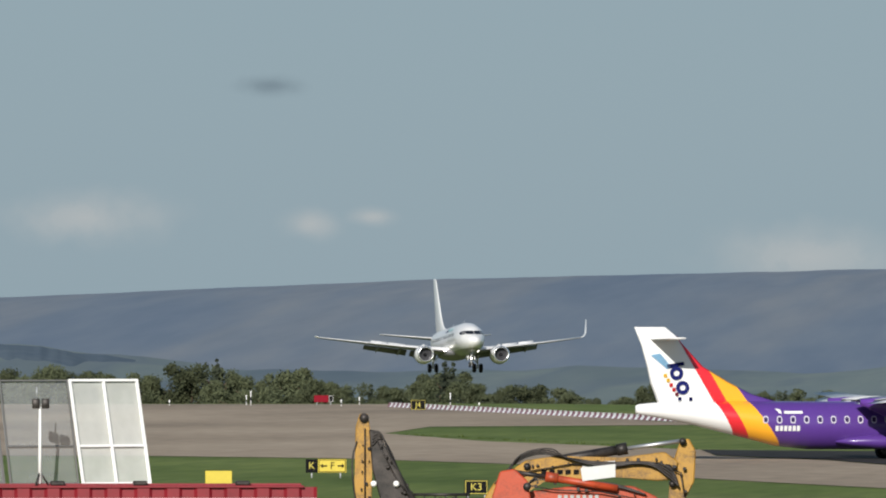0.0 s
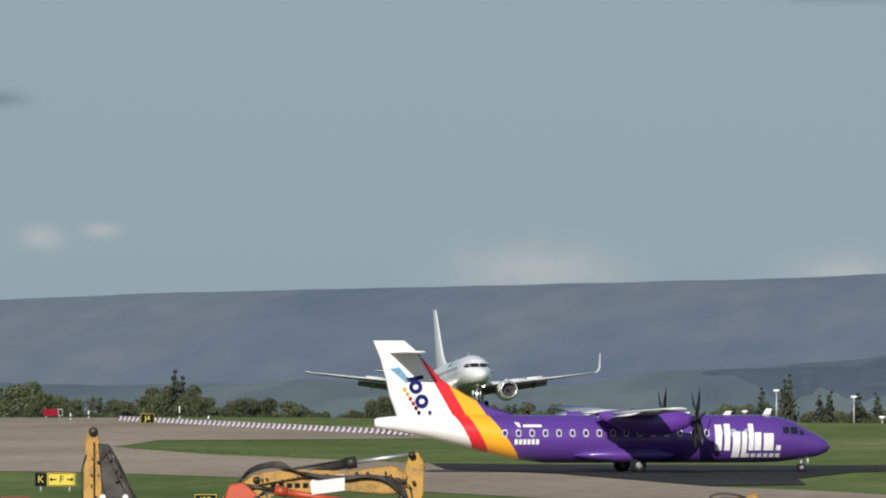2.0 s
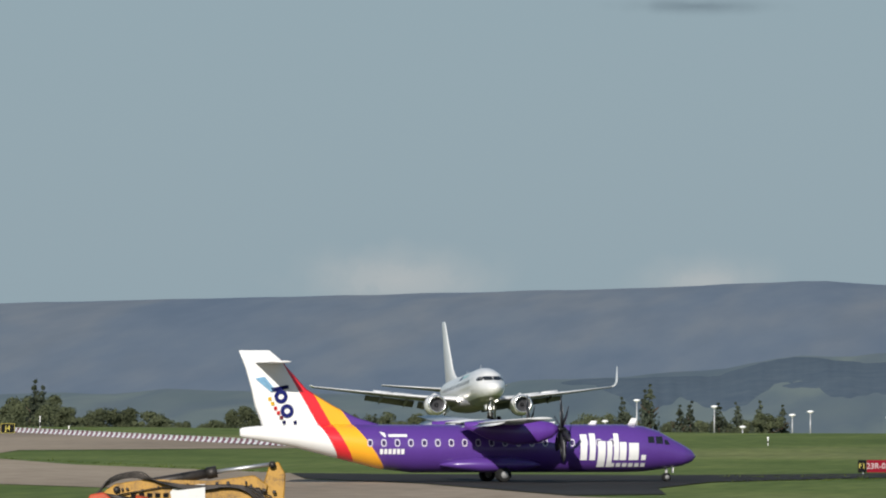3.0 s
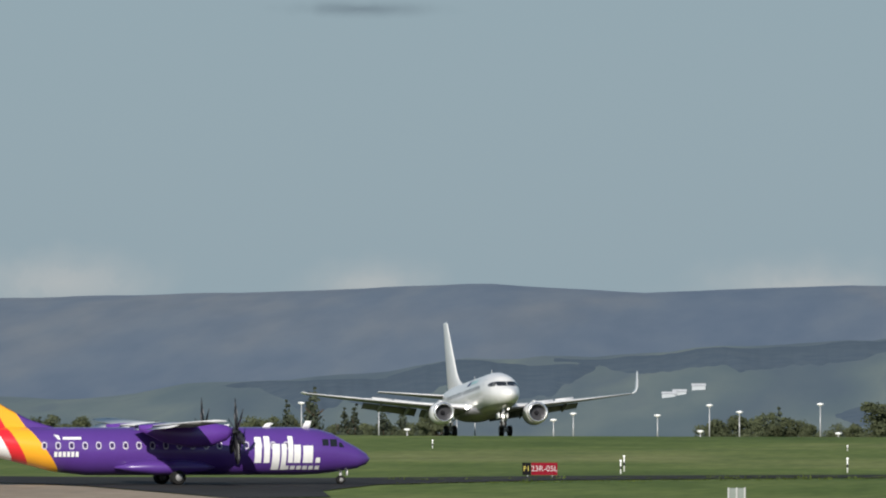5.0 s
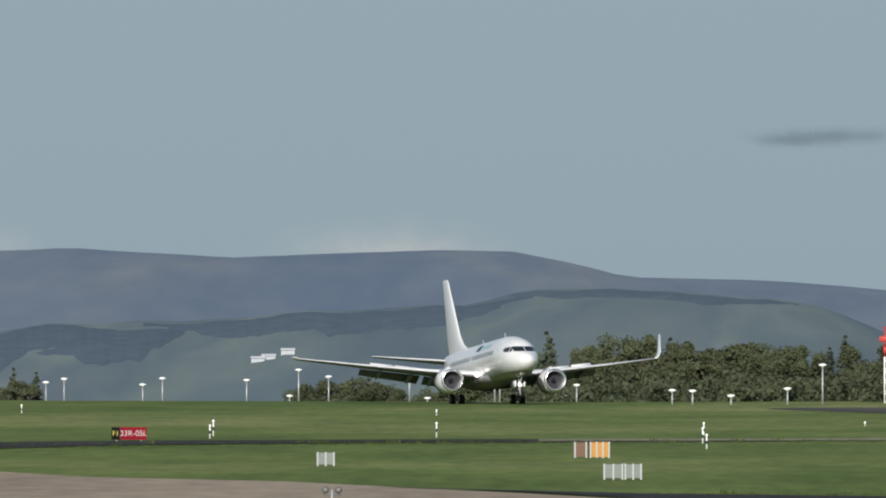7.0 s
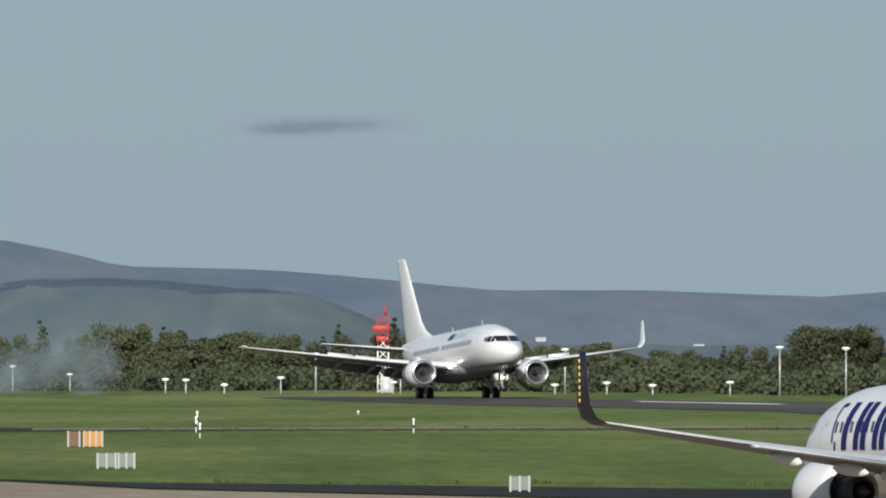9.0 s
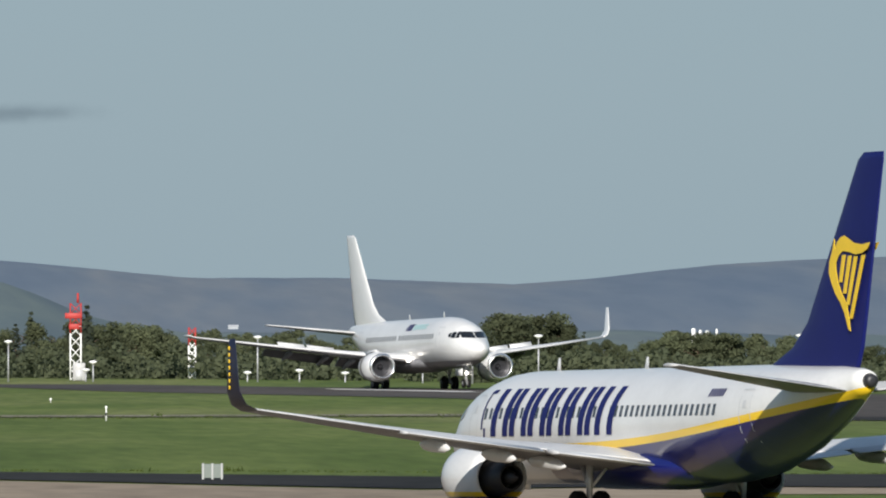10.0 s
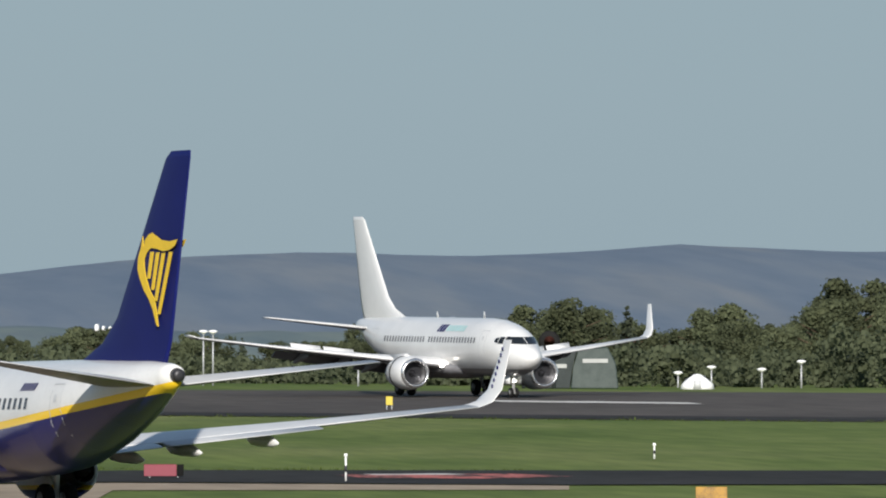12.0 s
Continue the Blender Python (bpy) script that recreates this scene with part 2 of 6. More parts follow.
def ground_z(u, d):
    dip = -0.45 * (1 - smooth01(520, 640, d)) + 0.40 * smooth01(3000, 4200, u) * smooth01(790, 930, d)
    r = rim(u)
    z = dip - 7.0 * smooth01(r, r + 500, d) - 22 * smooth01(1900, 2600, d)
    n1 = noise.noise((u / 420.0, d / 500.0, 1.7))
    n2 = noise.noise((u / 90.0, d / 160.0, 5.2))
    zm = EYE_Z + interp(MID_RIDGE, u) / F_PX * R_MID + 0.9 * n2
    zf = EYE_Z + interp(FAR_RIDGE, u) / F_PX * R_FAR + 0.35 * n2
    if d > 2300:
        k = math.exp(-((d - R_MID) / 420.0) ** 2)
        z = max(z, z + (zm - z) * k)
        k2 = smooth01(3200, R_FAR, d) * (1 - smooth01(R_FAR, 4990, d) * 0.3)
        z = max(z, z + (zf - z) * (k2 ** 0.8) + n1 * 2.0 * (1 - k2))
    return z


def make_ground():
    us = list(range(-1500, 7501, 45))
    ds = [20, 60, 150, 300, 450, 510] + list(range(520, 660, 12)) + [700, 750, 780] + list(range(790, 920, 14)) + list(range(920, 1480, 28)) + list(range(1500, 2300, 80)) + list(range(2300, 4990, 70)) + [4990]
    us = [-70000 + 7000 * i for i in range(10)] + us + [7501 + 7000 * (i + 1) for i in range(10)]
    verts = [at(u, d, ground_z(u, d)) for u in us for d in ds]
    k = len(ds)
    faces = [(i * k + j, (i + 1) * k + j, (i + 1) * k + j + 1, i * k + j + 1) for i in range(len(us) - 1) for j in range(k - 1)]
    me = bpy.data.meshes.new("ground")
    me.from_pydata(verts, [], [f[::-1] for f in faces])
    me.update()
    for p in me.polygons:
        p.use_smooth = True
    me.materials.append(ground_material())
    g = tagged(new("ground", me), "mown green airfield grass running out to moorland hills with haze painted in", "ground", kind="structure")
    # behind the viewing deck
    bm = bmesh.new()
    plate(bm, [(-3000, -3000), (3000, -3000), (3000, 5), (-3000, 5)], 0.02, (0, 0, -0.03), "XY")
    part("ground_behind", bm, M["concrete"], None, smooth=False)
    tagged(bpy.data.objects["ground_behind"], "pale concrete apron round the terminal", "apron", kind="structure")
    return g


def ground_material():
    """Mown grass near by; beyond the airfield, fields and moor with blue distance haze painted in."""
    m = bpy.data.materials.new("grass_and_hazed_moor")
    t, n, l, b = nodes_of(m)
    geo, sep = n.new("ShaderNodeNewGeometry"), n.new("ShaderNodeSeparateXYZ")
    l.new(geo.outputs["Position"], sep.inputs[0])

    def noise_ramp(scale, stretch, stops, detail=5, rot=0):
        mp = n.new("ShaderNodeMapping")
        mp.inputs["Scale"].default_value = stretch
        mp.inputs["Rotation"].default_value = (0, 0, rot)
        l.new(geo.outputs["Position"], mp.inputs[0])
        nz, rp = n.new("ShaderNodeTexNoise"), n.new("ShaderNodeValToRGB")
        nz.inputs["Scale"].default_value, nz.inputs["Detail"].default_value = scale, detail
        l.new(mp.outputs[0], nz.inputs["Vector"]), l.new(nz.outputs[0], rp.inputs[0])
        e = rp.color_ramp.elements
        e[0].position, e[0].color = stops[0][0], (*stops[0][1], 1)
        e[1].position, e[1].color = stops[-1][0], (*stops[-1][1], 1)
        for p, c in stops[1:-1]:
            x = e.new(p)
            x.color = (*c, 1)
        return rp.outputs[0]

    def by(axis_socket, lo, hi):
        mr = n.new("ShaderNodeMapRange")
        mr.inputs[1].default_value, mr.inputs[2].default_value = lo, hi
        l.new(axis_socket, mr.inputs[0])
        return mr.outputs[0]

    def mixc(f, a, c, mode="MIX"):
        mx = n.new("ShaderNodeMixRGB")
        mx.blend_type = mode
        if isinstance(f, float):
            mx.inputs[0].default_value = f
        else:
            l.new(f, mx.inputs[0])
        l.new(a, mx.inputs[1]), l.new(c, mx.inputs[2])
        return mx.outputs[0]
    broad = noise_ramp(0.02, (0.8, 0.35, 1), [(0.3, (0.086, 0.124, 0.032)), (0.5, (0.122, 0.163, 0.045)), (0.72, (0.200, 0.212, 0.086))])
    fine = noise_ramp(0.9, (1, 0.10, 1), [(0.3, (0.78, 0.80, 0.78)), (0.7, (1.14, 1.12, 1.10))], 5)
    mottle = noise_ramp(0.11, (1, 0.22, 1), [(0.34, (0.76, 0.82, 0.74)), (0.5, (0.98, 0.98, 0.96)), (0.68, (1.18, 1.12, 1.16))], 5)
    grass = mixc(1.0, mixc(1.0, broad, mottle, "MULTIPLY"), fine, "MULTIPLY")
    # fields and moor paled and blued: aerial haze put into their colours
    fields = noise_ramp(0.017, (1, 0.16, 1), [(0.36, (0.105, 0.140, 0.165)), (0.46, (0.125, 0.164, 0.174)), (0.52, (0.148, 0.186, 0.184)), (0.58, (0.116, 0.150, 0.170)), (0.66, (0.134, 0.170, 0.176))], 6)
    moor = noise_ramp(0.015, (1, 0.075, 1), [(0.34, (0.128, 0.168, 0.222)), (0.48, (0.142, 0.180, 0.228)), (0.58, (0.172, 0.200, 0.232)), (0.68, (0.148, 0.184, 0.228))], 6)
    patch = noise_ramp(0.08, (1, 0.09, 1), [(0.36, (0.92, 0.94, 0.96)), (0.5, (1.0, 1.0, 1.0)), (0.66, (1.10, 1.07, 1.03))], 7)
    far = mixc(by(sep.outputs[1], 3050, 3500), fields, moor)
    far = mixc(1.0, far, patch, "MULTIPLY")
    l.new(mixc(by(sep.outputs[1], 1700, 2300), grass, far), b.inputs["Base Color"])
    b.inputs["Roughness"].default_value = 0.95
    b.inputs["Specular IOR Level"].default_value = 0.1
    return m


def lay(u, p, z=0.0):
    """The place on the ground at azimuth u, seen p units below the level horizon."""
    d = EYE_Z * F_PX / p
    for _ in range(8):
        d = (EYE_Z - ground_z(u, d)) * F_PX / p
    return at(u, d, ground_z(u, d) + z)


def sheet(name, corners, material, label, category, z=0.03):
    """A paved area from (azimuth, depression) corners; depression counts from the level horizon."""
    bm = bmesh.new()
    f = bm.faces.new([bm.verts.new((u, p * 12, 0)) for u, p in corners])
    bm.normal_update()
    bmesh.ops.triangulate(bm, faces=[f])
    for _ in range(6):
        bmesh.ops.subdivide_edges(bm, edges=[e for e in bm.edges if e.calc_length() > 150], cuts=1)
        bm.normal_update()
        bmesh.ops.triangulate(bm, faces=[f for f in bm.faces if len(f.verts) > 3])
    for v in bm.verts:
        v.co = lay(v.co.x, v.co.y / 12, z)
    ob = part(name, bm, material, None, smooth=False)
    return tagged(ob, label, category, kind="structure")


make_ground()
sheet("apron", [(-900, 124), (700, 124), (860, 132), (1170, 155), (1330, 160), (760, 164), (680, 176), (860, 190), (1240, 205), (1267, 216), (1467, 224), (1735, 246), (1935, 254),
                (2205, 270), (2552, 278), (2952, 298), (3202, 312), (3642, 322), (4232, 335), (4743, 329), (5550, 334), (5550, 341), (4743, 342), (4600, 420), (3000, 420),
                (2300, 340), (1935, 300), (1717, 281), (1237, 256), (927, 231), (600, 220), (265, 216), (-900, 213)],
      M["concrete"], "pale brown concrete taxiway with weathered slabs", "taxiway", 0.03)
sheet("taxiway", [(1240, 205), (1428, 207), (1888, 209), (2400, 205), (3000, 203), (3000, 207), (2300, 213), (1985, 221), (1890, 232), (1905, 243), (1735, 245), (1467, 223), (1267, 215)],
      M["asphalt"], "dark asphalt taxiway under the purple airliner", "taxiway", 0.045)
sheet("taxiway_edge", [(2700, 288), (3202, 300), (4302, 312), (4852, 307), (6600, 308), (6600, 331), (5550, 333), (4743, 328), (4232, 333), (3642, 320), (3202, 310), (2952, 296)],
      M["asphalt"], "dark asphalt shoulder beside pale concrete", "taxiway", 0.05)
sheet("path", [(3000, 203), (4700, 199), (4700, 202), (3000, 206)], M["pathgrit"], "narrow pale gravel strip across the grass", "path", 0.04)
M["tuft"] = surface("rough_grass", (0.035, 0.055, 0.014), (0.09, 0.115, 0.03), 0.5, 0.9)
M["earth"] = surface("bare_earth", (0.035, 0.035, 0.024), (0.10, 0.095, 0.06), 0.4, 0.95, stretch=(1, 0.2, 1))
sheet("drain", [(2850, 206.2), (3000, 205.6), (3500, 204.0), (4700, 202.0), (4700, 203.6), (3500, 206.2), (3000, 208.6), (2850, 209)], M["earth"], "shallow dark earth drain across the grass", "drain", 0.035)
sheet("taxiway_marking", [(5130, 316), (5450, 314), (5560, 319), (5400, 323), (5180, 321)], M["marking_red"], "worn red and white paint on the dark taxiway", "marking", 0.065)
sheet("taxiway_marking", [(5180, 315), (5330, 314), (5370, 316), (5210, 317)], M["marking"], "worn white paint on the dark taxiway", "marking", 0.075)
sheet("runway", [(3400, 148.5), (3450, 146.8), (3700, 147), (3950, 151), (4893, 164), (6043, 169), (6700, 172), (6700, 225), (6111, 221), (4743, 209), (4550, 190), (4300, 172), (3700, 160), (3480, 152)],
      M["runway"], "grey asphalt runway streaked with tyre rubber", "runway", 0.03)
sheet("runway_marking", [(5400, 183), (5760, 187), (5790, 190), (5430, 186)], M["marking"], "worn white runway line", "marking", 0.06)
sheet("runway_marking", [(4060, 155), (4320, 160), (4340, 162), (4080, 157)], M["marking"], "worn white runway line", "marking", 0.06)
sheet("runway_edge", [(4743, 203), (6700, 218), (6700, 225), (4743, 209)], M["asphalt"], "dark asphalt runway shoulder", "marking", 0.05)
# ---- airliners ----
def body_loop(st, zc, hw, hh, x0, n=28, top=0.0):
    out = []
    for i in range(n):
        a = 2 * math.pi * i / n
        c, s = math.cos(a), math.sin(a)
        out.append(Vector((x0 - st, hw * c, zc + hh * s)))
    return out


def side_patch(bm, sect, x0, corners, side, off=0.015, nu=4, nv=3):
    """A thin skin patch on the fuselage side. corners: four (station, z), in order; sect(st) gives zc, hw, hh."""
    a, b, c, d = corners
    rows = []
    for i in range(nu + 1):
        u, row = i / nu, []
        for j in range(nv + 1):
            v = j / nv
            st = (a[0] * (1 - u) + b[0] * u) * (1 - v) + (d[0] * (1 - u) + c[0] * u) * v
            z = (a[1] * (1 - u) + b[1] * u) * (1 - v) + (d[1] * (1 - u) + c[1] * u) * v
            zc, hw, hh = sect(st)
            k = max(0.0, 1 - ((z - zc) / hh) ** 2)
            row.append(bm.verts.new((x0 - st, side * (hw * math.sqrt(k) + off), z)))
        rows.append(row)
    for p, q in zip(rows, rows[1:]):
        for j in range(nv):
            f = bm.faces.new((p[j], q[j], q[j + 1], p[j + 1]))
            f.normal_update()
            if f.normal.y * side < 0:
                f.normal_flip()
    return bm


def oval(bm, sect, x0, st, z, w, h, side, off, hole=0.0):
    """A rounded window shape laid on the fuselage side; hole: inner part left out, for a frame."""
    def ring(k):
        out = []
        for q in range(12):
            a = 2 * math.pi * q / 12
            c, d = math.cos(a), math.sin(a)
            zz = z + k * h * math.copysign(abs(d) ** 0.7, d)
            zc, hw, hh = sect(st)
            out.append(bm.verts.new((x0 - st - k * w * math.copysign(abs(c) ** 0.7, c), side * (hw * math.sqrt(max(0.0, 1 - ((zz - zc) / hh) ** 2)) + off), zz)))
        return out
    outer = ring(1.0)
    if not hole:
        bm.faces.new(outer)
        return bm
    inner = ring(hole)
    for q in range(12):
        bm.faces.new((outer[q], outer[(q + 1) % 12], inner[(q + 1) % 12], inner[q]))
    return bm


def section_table(rows):
    st = [r[0] for r in rows]

    def sect(s):
        return tuple(float(np.interp(s, st, [r[k] for r in rows])) for k in (1, 2, 3))
    return sect


def hull(bm, rows, x0, n=28):
    """Fuselage lofted through smooth sections (station, zc, hw, hh)."""
    sect = section_table(rows)
    sts = sorted({round(r[0], 3) for r in rows} | {round(v, 3) for v in np.linspace(rows[0][0], rows[-1][0], 30)})
    rings(bm, [body_loop(s, *sect(s), x0, n) for s in sts])
    return sect


def wheel(name, r, w, parent, at_, tyre_mat, rim_mat):
    bm = bmesh.new()
    lathe(bm, [(-w / 2, r * 0.55), (-w / 2, r * 0.88), (-w * 0.3, r), (w * 0.3, r), (w / 2, r * 0.88), (w / 2, r * 0.55)], (0, 0, 0), "Y", 20, (True, True))
    t = part(name, bm, tyre_mat, parent)
    t.location = at_
    bm = bmesh.new()
    lathe(bm, [(-w / 2 - 0.02, 0.02), (-w / 2 - 0.02, r * 0.5), (w / 2 + 0.02, r * 0.5), (w / 2 + 0.02, 0.02)], (0, 0, 0), "Y", 14, (True, True))
    part("rim", bm, rim_mat, t)
    return t


def gear_leg(root, x, y, ztop, r, w, gap, name="landing_gear", brace=1.0):
    bm = bmesh.new()
    tube(bm, (x, y, ztop), (x, y, r), 0.13, 0.10, 10)
    tube(bm, (x, y - gap, r), (x, y + gap, r), 0.07, None, 8)
    tube(bm, (x, y * (1 - 0.3 * brace), ztop), (x, y, r + 0.6), 0.06, None, 8)
    tube(bm, (x + 0.9, y, ztop), (x, y, r + 0.5), 0.06, None, 8)
    g = part(name, bm, M["strut"], root)
    for s in (-1, 1):
        wheel("wheel", r, w, g, (x, y + s * gap, r), M["tyre"], M["rim"])
    return g


def engine_737(root, xi, y, z, cowl_mat, fwd=1.0, reverse=False):
    """Pod with intake lip, fan, spinner, core nozzle, pylon. xi: x of the intake."""
    bm = bmesh.new()
    prof = [(0.0, 0.86), (-0.06, 1.0), (-0.35, 1.12), (-1.0, 1.2), (-1.9, 1.19), (-2.7, 1.08), (-3.3, 0.95), (-3.3, 0.86), (-2.0, 0.80)]
    lathe(bm, [(s, r) for s, r in prof], (xi, y, z), "X", 28, squash=0.97)
    e = part("engine", bm, cowl_mat, root)
    bm = bmesh.new()
    lathe(bm, [(-0.9, 0.80), (-0.25, 0.80), (0.0, 0.86), (0.03, 0.92), (-0.02, 1.0), (-0.16, 1.065)], (xi, y, z), "X", 28, squash=0.97)
    part("intake_lip", bm, M["lip"], e, "polished metal intake lip")
    bm = bmesh.new()
    ctr = bm.verts.new((xi - 0.85, y, z))
    ring = [bm.verts.new((xi - 0.78 - 0.14 * (k % 2), y + 0.79 * math.cos(math.pi * k / 20), z + 0.77 * math.sin(math.pi * k / 20))) for k in range(40)]
    for k in range(40):
        bm.faces.new((ctr, ring[k], ring[(k + 1) % 40]))
    part("fan", bm, M["fan"], e)
    bm = bmesh.new()
    lathe(bm, [(-0.75, 0.24), (-0.55, 0.19), (-0.35, 0.08), (-0.3, 0.01)], (xi, y, z), "X", 14)
    part("spinner", bm, M["fan"], e)
    bm = bmesh.new()
    lathe(bm, [(-2.6, 0.70), (-3.6, 0.58), (-4.3, 0.44), (-4.3, 0.40), (-3.4, 0.40)], (xi, y, z), "X", 20)
    lathe(bm, [(-3.5, 0.33), (-4.2, 0.25), (-4.9, 0.05)], (xi, y, z), "X", 14, (True, True))
    part("exhaust_nozzle", bm, M["dark"], e)
    bm = bmesh.new()
    rings(bm, [[Vector((xi - 0.9, y - 0.12, z + 1.1)), Vector((xi - 0.9, y + 0.12, z + 1.1)), Vector((xi - 5.2, y + 0.14, z + 0.55)), Vector((xi - 5.2, y - 0.14, z + 0.55))],
               [Vector((xi - 1.7, y - 0.1, z + 1.35)), Vector((xi - 1.7, y + 0.1, z + 1.35)), Vector((xi - 5.4, y + 0.12, z + 1.15)), Vector((xi - 5.4, y - 0.12, z + 1.15))]])
    part("pylon", bm, M["wing_white"], e)
    if reverse:
        bm = bmesh.new()
        lathe(bm, [(-1.75, 1.215), (-1.95, 1.225), (-2.05, 1.06), (-2.12, 1.06)], (xi, y, z), "X", 28, squash=0.97)
        part("reverser_gap", bm, M["dark"], e, "dark slot of the opened thrust reverser")
    return e


def airliner_737(name, label, stretch, hull_mat, tail_mat, cowl_mat, winglet_mat, flaps, spoilers, winglet_in=None, flip=False, one_winglet=False):
    """Twin-jet airliner; local origin on the ground between the main wheels, nose towards +x. stretch: extra cabin ahead of and behind the wing."""
    fw, af = stretch
    L = 32.2 + fw + af
    flex = 0.0 if flip else 0.2      # wings bend up in flight
    x0 = 16.6 + fw            # station of the main gear
    root = thing(name, label, "airliner")
    c = 3.42
    nose = ((0.0, 2.70, 2.80, 0.05), (0.25, 2.38, 3.10, 0.42), (0.8, 2.04, 3.42, 0.78), (1.6, 1.78, 3.74, 1.12), (2.1, 1.67, 4.02, 1.28), (2.6, 1.58, 4.36, 1.42), (3.1, 1.51, 4.66, 1.54), (3.7, 1.46, 4.88, 1.65),
            (4.6, 1.43, 5.10, 1.77), (6.0, 1.42, 5.33, 1.86), (7.5, 1.42, 5.42, 1.88))
    rows = [(st, (lo + hi) / 2, hw, (hi - lo) / 2) for st, lo, hi, hw in nose] + [
            (L - 11.5, c, 1.88, 2.0), (L - 9.0, c + 0.12, 1.86, 1.88), (L - 6.5, c + 0.42, 1.68, 1.55), (L - 4.0, c + 0.78, 1.27, 1.14), (L - 2.0, c + 1.13, 0.85, 0.76), (L - 0.6, c + 1.33, 0.48, 0.47), (L, c + 1.38, 0.3, 0.32)]
    bm = bmesh.new()
    sect = hull(bm, rows, x0)
    fus = part("fuselage", bm, hull_mat, root)
    bm = bmesh.new()
    lathe(bm, [(0.0, 0.26), (-0.28, 0.2), (-0.28, 0.05)], (x0 - L, 0, c + 1.38), "X", 14, (True, True))
    part("exhaust_cone", bm, M["dark"], fus)
    # wing-body fairing
    bm = bmesh.new()
    rings(bm, [[Vector((x0 - s, 2.0 * k * math.cos(a), 1.95 + 0.75 * k * math.sin(a))) for a in [2 * math.pi * i / 20 for i in range(20)]]
               for s, k in ((10.0 + fw, 0.3), (11.0 + fw, 0.75), (12.5 + fw, 1.0), (18.5 + fw, 1.02), (20.5 + fw, 0.8), (22.3 + fw, 0.3))])
    part("belly_fairing", bm, hull_mat if flip else M["belly_shade_grey"], fus, "" if flip else "grey belly fairing")
    # cockpit glazing
    for s in (-1, 1):
        for quad in (((2.35, 3.70), (2.72, 3.68), (2.86, 4.18), (2.72, 4.20)), ((2.78, 3.68), (3.3, 3.70), (3.34, 4.16), (2.92, 4.18)), ((3.36, 3.72), (3.78, 3.84), (3.74, 4.06), (3.40, 4.15))):
            bm = bmesh.new()
            side_patch(bm, sect, x0, quad, s, 0.02, 4, 3)
            part("cockpit_window", bm, M["glass"], fus)
    for s in (-1, 1):
        bm = bmesh.new()
        n = 6
        lo = [(1.55, 0.03 + 0.93 * k / n, 3.66 + 0.03 * k / n) for k in range(n + 1)]
        rows_ = []
        for st, y, z in lo:
            row = []
            for q in range(4):
                zz = z + 0.165 * q
                for stn in np.linspace(0.6, 4.5, 80):      # first station whose skin reaches this height and width
                    zc, hw, hh = sect(float(stn))
                    if (y / hw) ** 2 + ((zz - zc) / hh) ** 2 <= 1:
                        break
                row.append(bm.verts.new((x0 - float(stn) + 0.05, s * y, zz + 0.01)))
            rows_.append(row)
        for a_, b_ in zip(rows_, rows_[1:]):
            for q in range(3):
                bm.faces.new((a_[q], b_[q], b_[q + 1], a_[q + 1]))
        part("windscreen", bm, M["glass"], fus)
    # cabin windows and doors
    first = None
    for s in (-1, 1):
        st = 6.6
        while st < L - 9.3:
            if not (abs(st - (15.4 + fw)) < 0.3):
                bm = bmesh.new()
                side_patch(bm, sect, x0, ((st, 3.72), (st + 0.25, 3.72), (st + 0.25, 4.1), (st, 4.1)), s, 0.012, 1, 1)
                part("cabin_window", bm, M["win"] if flip else M["win_soft"], fus)
            st += 0.508
        for st in (5.0, L - 7.4):
            bm = bmesh.new()
            for q in (((st, 2.75), (st + 0.05, 2.75), (st + 0.05, 4.6), (st, 4.6)), ((st + 0.86, 2.75), (st + 0.9, 2.75), (st + 0.9, 4.6), (st + 0.86, 4.6)), ((st, 4.55), (st + 0.9, 4.55), (st + 0.9, 4.6), (st, 4.6)), ((st + 0.3, 3.95), (st + 0.55, 3.95), (st + 0.55, 4.2), (st + 0.3, 4.2))):
                side_patch(bm, sect, x0, q, s, 0.012, 1, 4)
            part("cabin_door", bm, M["wing_grey"], fus)
    # wings
    for s, tag in ((1, "wing"), (-1, "wing")):
        bm = bmesh.new()
        prof = [(0.0, 10.9 + fw, 8.6, 0.115, 2.05), (1.9, 11.9 + fw, 7.6, 0.115, 2.15), (5.6, 14.05 + fw, 5.05, 0.10, 2.56), (11.5, 17.15 + fw, 3.2, 0.09, 3.22 + 0.1 * flex), (16.9, 20.0 + fw, 1.75, 0.085, 3.86 + 0.35 * flex)]
        rings(bm, [foil((x0 - le, s * y, z), ch, th) for y, le, ch, th, z in prof])
        w = part("wing", bm, [M["wing_white"], M["belly_shade_grey"]], root)
        w.data.update()
        # downward faces darker: shade under the wing painted in
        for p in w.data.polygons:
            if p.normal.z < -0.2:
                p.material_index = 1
        bm = bmesh.new()
        fz = 0.35 * flex
        wl = [(16.9, 20.0, 1.75, 3.86, 0.085), (17.35, 20.35, 1.55, 4.05, 0.085), (17.65, 20.75, 1.3, 4.5, 0.08), (17.9, 21.7, 0.62, 6.25, 0.07)]
        loops = []
        for i, (y, le, ch, z, th) in enumerate(wl):
            lean = (0, 0.6, 1.35, 1.45)[i]
            lp = []
            for p in foil((0, 0, 0), ch, th):
                lp.append(Vector((x0 - le - fw + p.x, s * (y - p.z * math.sin(lean)), z + fz + p.z * math.cos(lean))))
            loops.append(lp)
        if one_winglet and s < 0:
            loops = loops[:2]
        rings(bm, loops)
        wgl = part("winglet", bm, [winglet_mat, winglet_in or winglet_mat], w)
        wgl.data.update()
        for p in wgl.data.polygons:
            if p.normal.y * s < 0:
                p.material_index = 1
